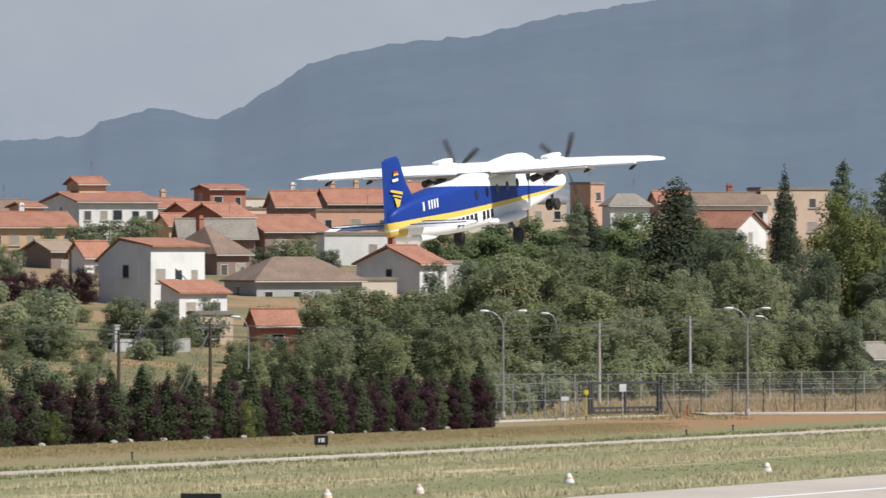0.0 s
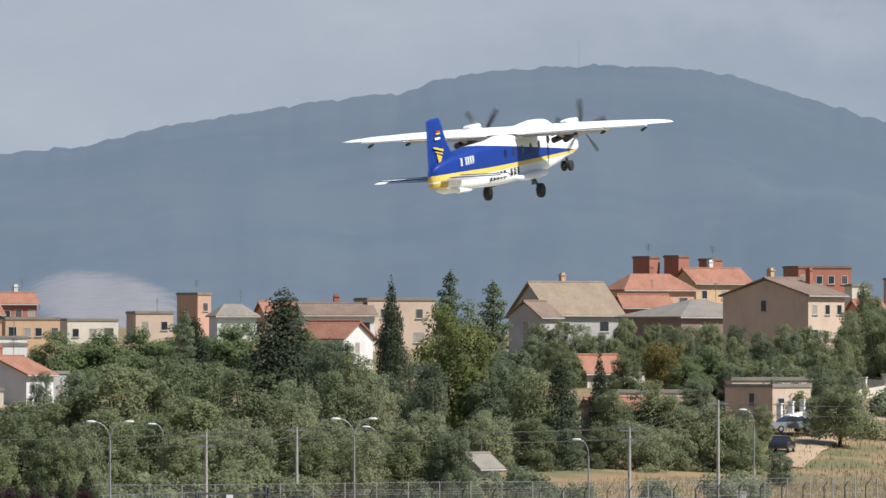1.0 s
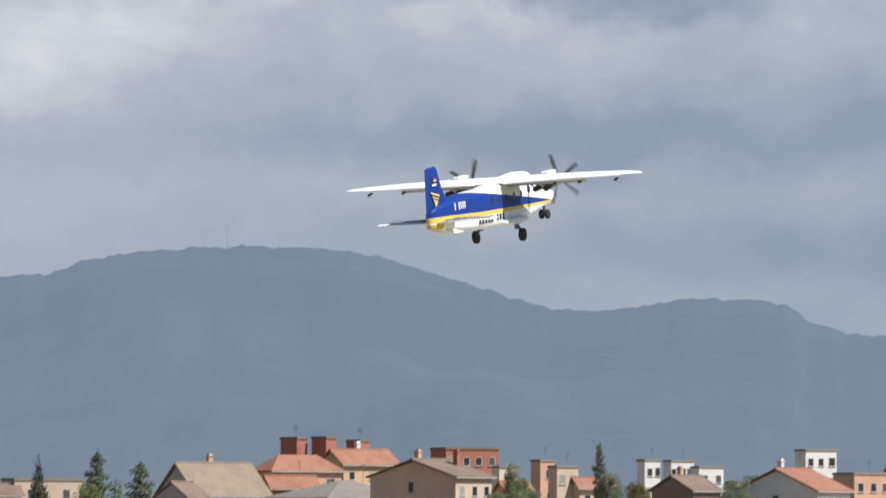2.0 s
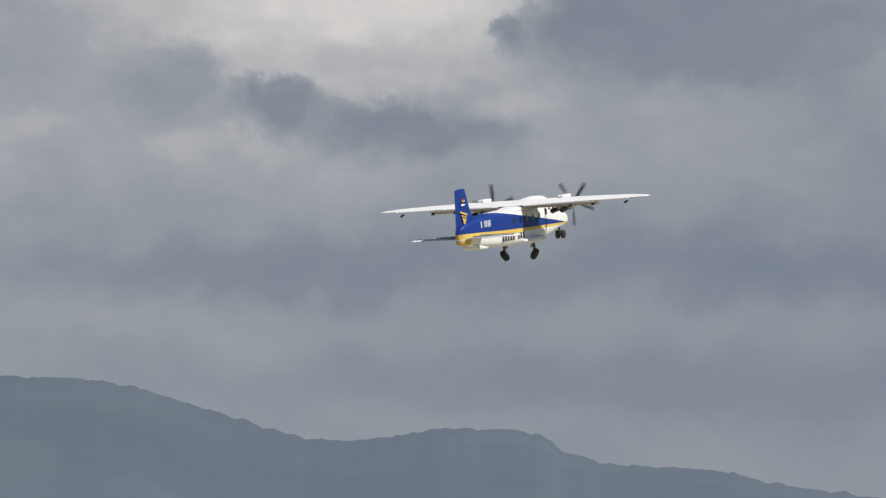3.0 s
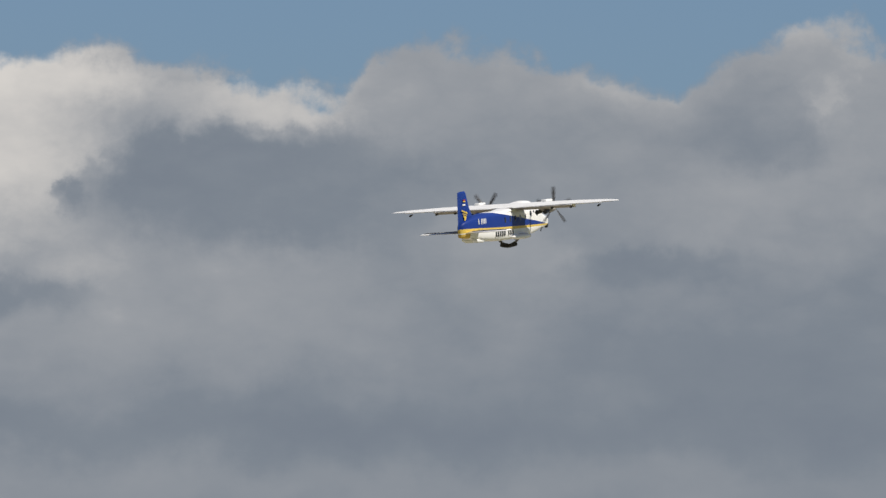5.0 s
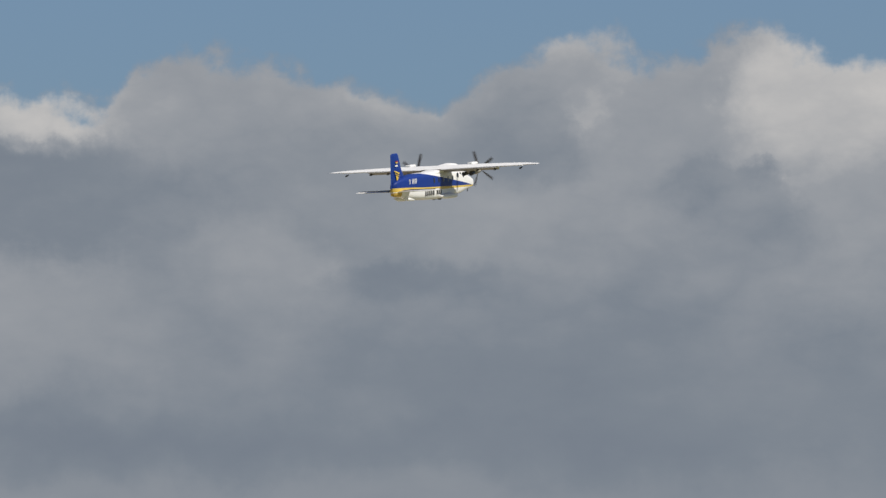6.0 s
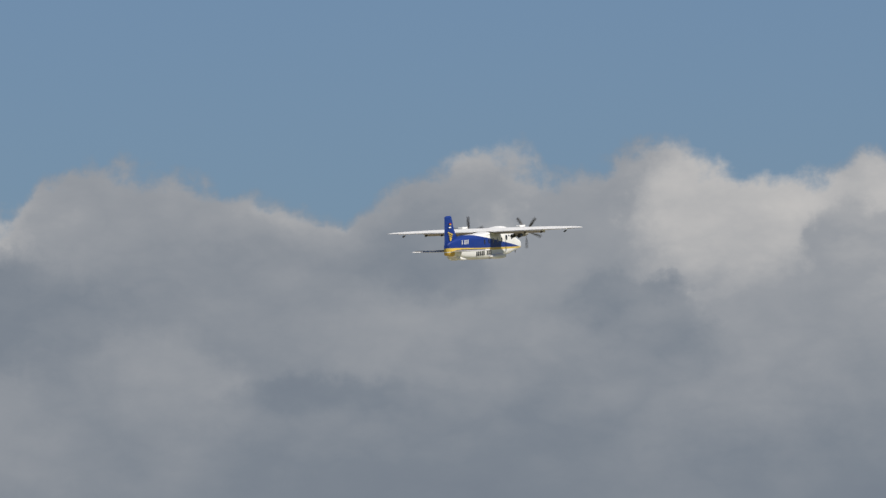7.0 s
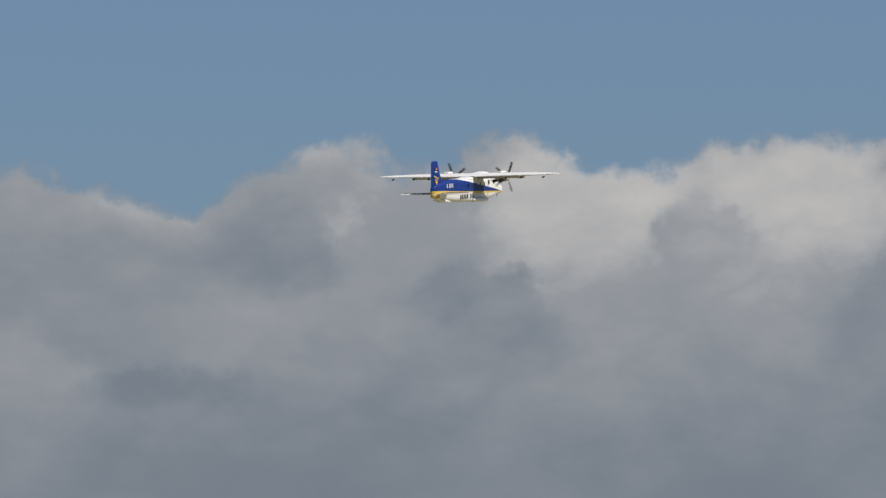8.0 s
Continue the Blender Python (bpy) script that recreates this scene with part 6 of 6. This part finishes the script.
# ---- walls, road and cars on the slope ----
def wall_run(label, a, b, height, mat, posts, rail=False):
    a, b = Vector(a), Vector(b)
    k = max(2, posts)
    wall = tagged(new("boundary_wall"), label, "wall")
    o = Vector((*a, ground_height(*a)))
    wall.matrix_basis = Matrix.Translation(o)
    along = (b - a).normalized()
    turn = math.degrees(math.atan2(along.y, along.x))
    for i in range(k):
        p, q = a.lerp(b, i / k), a.lerp(b, (i + 1) / k)
        l = (q - p).length
        z = ground_height(*p) - o.z
        dz = ground_height(*q) - ground_height(*p)
        bm = bmesh.new()
        loft(bm, [[(0, y, -0.6), (0, y, height), (l, y, height + dz), (l, y, dz - 0.6)] for y in (-0.12, 0.12)])
        part("wall_panel", bm, M[mat], wall, m=pose(p.x - o.x, p.y - o.y, z, 0, 0, turn))
        bm = bmesh.new()
        box(bm, -0.22, 0.22, -0.22, 0.22, -0.5, height + 1.0)
        box(bm, -0.28, 0.28, -0.28, 0.28, height + 1.0, height + 1.12)
        part("pillar", bm, M[mat], wall, m=pose(p.x - o.x, p.y - o.y, z, 0, 0, turn))
        if rail:
            bm = bmesh.new()
            box(bm, 0.2, l - 0.2, -0.03, 0.03, height + 0.02, height + 0.85)
            part("railing", bm, M["shutter"], wall, "dark railing panel", m=pose(p.x - o.x, p.y - o.y, z, 0, 0, turn))
    return wall


wall_run("cream rendered wall with pillars and dark railings", (71.5, 748.6), (89.0, 787.0), 0.9, "cream", 7, True)
wall_run("brown garden wall below the terrace house", (89.3, 789.0), (103.2, 793.3), 1.0, "dark", 5)
wall_run("white rendered yard wall beside the cars", (65.4, 725.1), (69.2, 732.7), 1.2, "white", 3)
graffiti = wall_run("low grey wall with white painted lettering", (-26.3, 651.5), (-20.5, 655.7), 1.1, "grey", 3)
for i, (x, w) in enumerate(((0.3, 0.5), (1.0, 0.35), (1.5, 0.3), (2.6, 0.6), (3.4, 0.4), (4.0, 0.35), (4.6, 0.5))):
    bm = bmesh.new()
    box(bm, x, x + w, -0.15, -0.122, 0.1 + 0.1 * (i % 3), 0.95)
    part("lettering_bar", bm, M["line"], graffiti, "white bar of painted lettering")


def dirt_road():
    pts = [Vector(p) for p in ((62.7, 695.2), (66.4, 710.9), (70.7, 724.6), (78.8, 747.9), (90.0, 776.8), (101.9, 783.4), (109.9, 777.3))]
    bm = bmesh.new()
    rows = []
    for a, b in zip(pts, pts[1:]):
        k = max(2, int((b - a).length / 2.5))
        side = Vector((-(b - a).y, (b - a).x)).normalized()
        for i in range(k):
            p = a.lerp(b, i / k)
            row = []
            for j in range(5):
                q = p + side * (j - 2) * 0.95 * (1 + 0.2 * noise.noise((p.x * 0.2, p.y * 0.2, j)))
                row.append(bm.verts.new((q.x, q.y, ground_height(q.x, q.y) + 0.10 + 0.02 * (j % 2))))
            rows.append(row)
    for a, b in zip(rows, rows[1:]):
        for j in range(4):
            bm.faces.new((a[j], a[j + 1], b[j + 1], b[j]))
    mat = material("sandy_earth", mottled((0.46, 0.33, 0.21), (0.38, 0.27, 0.17), 0.2, (0.32, 0.23, 0.14), 1.0), 0.95, bump=0.4, bump_scale=3.0)
    tagged(part("dirt_road", bm, mat, smooth=True), "sandy dirt road climbing the slope", "road", kind="structure")


dirt_road()


def car(label, spot, turn, paint):
    x, y = spot
    ob = tagged(new("car"), label, "car")
    ob.matrix_basis = pose(x, y, ground_height(x, y) + 0.12, 0, 0, turn)
    bm = bmesh.new()
    prof = [(-2.1, 0.35), (-2.15, 0.7), (-1.9, 0.92), (-1.2, 0.98), (0.9, 0.95), (1.9, 0.82), (2.15, 0.6), (2.1, 0.35)]
    loft(bm, [[(px * s, yy, pz) for px, pz in prof] for yy, s in ((-0.86, 0.97), (-0.8, 1.0), (0.8, 1.0), (0.86, 0.97))])
    part("body", bm, M[paint], ob)
    bm = bmesh.new()
    loft(bm, [[(-1.5, s * 0.76, 0.95), (-1.05, s * 0.62, 1.42), (0.25, s * 0.62, 1.45), (1.0, s * 0.76, 0.95)] for s in (-1, 1)])
    part("window_glass", bm, M["window"], ob)
    bm = bmesh.new()
    loft(bm, [[(-1.08, s * 0.60, 1.40), (0.28, s * 0.60, 1.43), (0.2, s * 0.56, 1.50), (-1.0, s * 0.56, 1.47)] for s in (-1, 1)])
    part("roof", bm, M[paint], ob)
    for px in (-1.3, 1.35):
        for s in (-1, 1):
            bm = bmesh.new()
            tube(bm, (px, s * 0.70, 0.32), (px, s * 0.88, 0.32), 0.32, 0.32, 16)
            wheel = part("wheel", bm, M["rubber"], ob)
            bm = bmesh.new()
            tube(bm, (px, s * 0.88, 0.32), (px, s * 0.90, 0.32), 0.19, 0.17, 12)
            part("rim", bm, M["steel"], wheel)
    for s in (-1, 1):
        bm = bmesh.new()
        box(bm, 2.02, 2.12, s * 0.65 - 0.15, s * 0.65 + 0.15, 0.62, 0.76, 0.02)
        part("headlight", bm, M["lamp_glass"], ob)


car("silver saloon car parked by the yard wall", (65.9, 721.0), 205, "car_silver")
car("dark blue car parked on the dirt road", (63.8, 705.1), 75, "car_dark")
car("white car parked behind the trees", (52.0, 698.1), 170, "line")


def cabinet(spot, w, h, label):
    bm = bmesh.new()
    box(bm, -w / 2, w / 2, -0.25, 0.25, -0.2, h, 0.04)
    box(bm, -w / 2 - 0.05, w / 2 + 0.05, -0.3, 0.3, h, h + 0.08)
    tagged(part("power_cabinet", bm, M["frame"], m=pose(*spot, ground_height(*spot))), label, "cabinet")


cabinet((55.5, 649.6), 0.75, 1.3, "pale grey power cabinet on the slope")
cabinet((39.2, 626.8), 0.9, 1.2, "pale grey power cabinet by the fence")
bm = bmesh.new()
box(bm, 0, 5.6, -0.9, 0.0, 2.0, 2.1)
box(bm, 0, 5.6, -0.94, -0.9, 1.5, 2.1)
awn = tagged(part("awning", bm, M["green"], m=pose(*(92.6, 791.6), ground_height(*(92.6, 791.6)) + 0.6, 0, 0, 8)), "green shop awning along the terrace house", "awning")


# ---- grass ----
def grass(name, label, mat, count, seed, where, low, high, thick=0.03):
    """Tufts of upright blades: where(rng) gives a place or None."""
    rng = random.Random(seed)
    verts, faces = [], []
    while len(faces) < count:
        spot = where(rng)
        if spot is None:
            continue
        x, y = spot
        z = ground_height(x, y) - 0.03
        h = rng.uniform(low, high)
        for k in range(3):
            a = rng.uniform(0, math.pi)
            w = thick * rng.uniform(0.6, 1.5)
            dx, dy = math.cos(a) * w, math.sin(a) * w
            ox, oy = rng.uniform(-0.3, 0.3), rng.uniform(-0.3, 0.3)
            i = len(verts)
            verts += [(x + ox - dx, y + oy - dy, z), (x + ox + dx, y + oy + dy, z), (x + ox + rng.uniform(-0.25, 0.25) * h, y + oy, z + h * rng.uniform(0.7, 1.0))]
            faces.append((i, i + 1, i + 2))
    data = bpy.data.meshes.new(name)
    data.from_pydata(verts, [], faces)
    data.materials.append(mat)
    tagged(new(name, data), label, "grass", kind="stuff")


def straw(n, coord):
    rnd = n.add("ShaderNodeNewGeometry").outputs["Random Per Island"]
    return n.mix(rnd, rgb(0.47, 0.36, 0.21), rgb(0.28, 0.225, 0.12))


def green_blade(n, coord):
    rnd = n.add("ShaderNodeNewGeometry").outputs["Random Per Island"]
    return n.mix(rnd, rgb(0.13, 0.155, 0.052), rgb(0.21, 0.215, 0.085))


M["straw"] = material("dry_straw", straw, 0.9)
def pale_straw(n, coord):
    rnd = n.add("ShaderNodeNewGeometry").outputs["Random Per Island"]
    return n.mix(rnd, rgb(0.56, 0.49, 0.31), rgb(0.40, 0.36, 0.21))


def mixed_straw(n, coord):
    rnd = n.add("ShaderNodeNewGeometry").outputs["Random Per Island"]
    return n.mix(rnd, rgb(0.40, 0.29, 0.16), rgb(0.26, 0.24, 0.10))


M["straw_pale"] = material("pale_straw", pale_straw, 0.9)
M["hedge_straw"] = material("thin_dry_grass", mixed_straw, 0.9)
M["blade"] = material("green_grass", green_blade, 0.9)
F_A, F_B = Vector((9.0, 599.9)), Vector((91.1, 677.9))
def behind_fence(rng):
    p = F_A.lerp(F_B, rng.random())
    return p.x + rng.uniform(-4, 6), p.y + rng.uniform(-7.0, 34.0)
def verge(rng):
    u = rng.uniform(-25, 175)
    w = rng.choice((23.0, 23.0, 23.0, 23.0, 5.0, 34.5)) + rng.gauss(0, 1) * 1.9 + 2.5 * noise.noise((u * 0.03, 0.0, 7.0))
    if w < 0.4 or w > 36.5 or noise.noise((u * 0.06, w * 0.25, 3.0)) < rng.uniform(-0.25, 0.25):
        return None
    p = edge_point + H24 * u - S24 * w
    return p.x, p.y
def verge_all(rng):
    p = edge_point + H24 * rng.uniform(-25, 175) - S24 * rng.uniform(0.2, 36.5)
    return p.x, p.y
def slope_left(rng):
    return rng.uniform(-42, 22), rng.uniform(575, 680)
grass("dry_grass", "tall dry straw-coloured grass behind the fence", M["straw"], 130000, 3, behind_fence, 0.2, 0.65, 0.024)
grass("straw_tufts", "straw-coloured grass patches on the airfield", M["straw_pale"], 120000, 5, verge, 0.14, 0.40, 0.024)
grass("short_grass", "short green airfield grass", M["blade"], 20000, 7, verge_all, 0.06, 0.18, 0.034)


def track_side(rng):
    u = rng.uniform(-0.05, 1.05)
    p = Vector((-29.1, 430.4)).lerp(Vector((38.0, 563.0)), u)
    w = rng.choice((-1, 1)) * (2.3 + abs(rng.gauss(0, 1.3)))
    return p.x - 0.893 * w, p.y + 0.45 * w


def hedge_foot(rng):
    p = hedge_a.lerp(hedge_b, rng.uniform(-0.05, 1.3))
    return p.x + rng.uniform(-1, 5), p.y - rng.uniform(0.6, 32.0) * rng.uniform(0.3, 1.0)


grass("track_grass", "rough grass growing over the edges of the track", M["blade"], 24000, 15, track_side, 0.10, 0.32, 0.034)
grass("track_straw", "dry grass along the edges of the track", M["straw_pale"], 14000, 16, track_side, 0.10, 0.32, 0.034)
grass("hedge_grass", "thin dry grass before the hedge", M["hedge_straw"], 120000, 17, hedge_foot, 0.05, 0.17, 0.026)
grass("slope_grass", "rough mixed grass on the slope", M["hedge_straw"], 22000, 9, slope_left, 0.1, 0.35, 0.03)
grass("slope_weeds", "green weeds among the dry grass on the slope", M["blade"], 22000, 19, slope_left, 0.1, 0.4, 0.03)

def slope_right(rng):
    return rng.uniform(58, 125), rng.uniform(655, 780)
grass("meadow_grass", "rough dry meadow grass beside the dirt road", M["blade"], 16000, 13, slope_right, 0.2, 0.6, 0.04)
grass("meadow_straw", "straw-coloured tufts in the meadow", M["straw"], 9000, 14, slope_right, 0.2, 0.6, 0.04)


# ---- scrub at the foot of the trees ----
def scrub():
    rng = random.Random(21)
    lumps = []
    for i in range(16):
        a = rng.uniform(0, 2 * math.pi)
        lumps.append(((1.6 * math.cos(a) * rng.random(), 1.6 * math.sin(a) * rng.random(), rng.uniform(0.4, 1.6)), (rng.uniform(0.5, 0.9),) * 3))
    data = [leaf_mesh("bush", lumps, 0.15, 1500, M[m], 31 + k) for k, m in enumerate(("leaf", "leaf_light", "leaf_dark"))]
    for i in range(144):
        if i < 44:
            s = rng.random()
            x, y = Vector((-14.7, 595.8)).lerp(Vector((57.4, 649.5)), s)
            y += rng.uniform(4, 14)
        elif i < 114:
            x, y = rng.uniform(-44, 10), rng.uniform(590, 700)
        else:
            x, y = rng.uniform(66, 105), rng.uniform(670, 760)
        k = rng.uniform(0.6, 1.4)
        ob = new("bush", rng.choice(data))
        ob.matrix_basis = pose(x, y, ground_height(x, y) - 0.1, 0, 0, rng.uniform(0, 360)) @ Matrix.Diagonal((k, k, k, 1))
        tagged(ob, "rough green bush on the slope", "bush", "slope bushes")


scrub()


# ---- what moves ----
FLIGHT = [
    (0, 1.35, 332.89, 15.43, 7.9, -2.6, -26.9),
    (0.5, 10.98, 354.82, 18.79, 7.8, -2.6, -27.4),
    (1, 21.09, 376.62, 22.71, 7.8, -2.6, -28.0),
    (1.5, 30.87, 398.34, 26.49, 7.7, -2.6, -28.6),
    (2, 41.15, 419.95, 30.79, 7.7, -2.5, -29.1),
    (2.2, 45.08, 428.60, 32.35, 7.7, -2.4, -29.3),
    (3.3, 66.94, 476.09, 41.65, 7.5, -2.1, -30.5),
    (3.5, 71.05, 484.71, 43.45, 7.5, -2.0, -30.7),
    (4, 81.65, 506.21, 47.72, 7.4, -1.8, -31.3),
    (4.2, 85.65, 514.85, 49.28, 7.4, -1.8, -31.5),
    (5.3, 108.28, 562.36, 57.31, 7.3, -1.2, -32.6),
    (5.5, 112.39, 571.02, 58.71, 7.3, -1.1, -32.8),
    (6, 122.85, 592.66, 62.61, 7.2, -0.7, -33.3),
    (6.5, 133.10, 614.41, 66.44, 7.2, -0.4, -33.8),
    (7, 143.84, 636.10, 70.69, 7.1, 0.0, -34.2),
    (7.5, 154.51, 657.87, 74.82, 7.1, 0.4, -34.7),
    (8, 165.70, 679.59, 79.12, 7.0, 0.9, -35.2),
]


def motions():
    walk(aircraft, [(t, pose(x, y, z, rx, ry, rz)) for t, x, y, z, rx, ry, rz in FLIGHT])
    for prop, side in propellers:
        rows = []
        for k in range(241):
            rows.append((k / 30.0, Matrix.Translation((side * 2.5, 3.3, -0.12)) @ Matrix.Rotation(radians(81.0 * k + 20.0 * side), 4, "Y")))
        walk(prop, rows)
    # the main legs swing inwards, the nose leg forwards
    for leg, side in main_gear:
        place = Matrix.Translation((side * 0.92, 0.6, -1.95))
        rows = [(0.0, 0), (1.8, 0), (2.2, 8), (3.3, 38), (4.2, 64), (5.3, 82), (5.6, 90), (6.0, 118), (6.4, 124), (8.0, 124)]
        walk(leg, [(t, place @ Matrix.Rotation(radians(side * a), 4, "Y")) for t, a in rows])
    place = Matrix.Translation((0, 6.85, -1.48))
    walk(nose_gear, [(t, place @ Matrix.Rotation(radians(a), 4, "X")) for t, a in
                     [(0.0, 0), (1.8, 0), (2.2, 6), (3.3, 25), (4.2, 55), (5.3, 100), (5.9, 112), (8.0, 112)]])


motions()
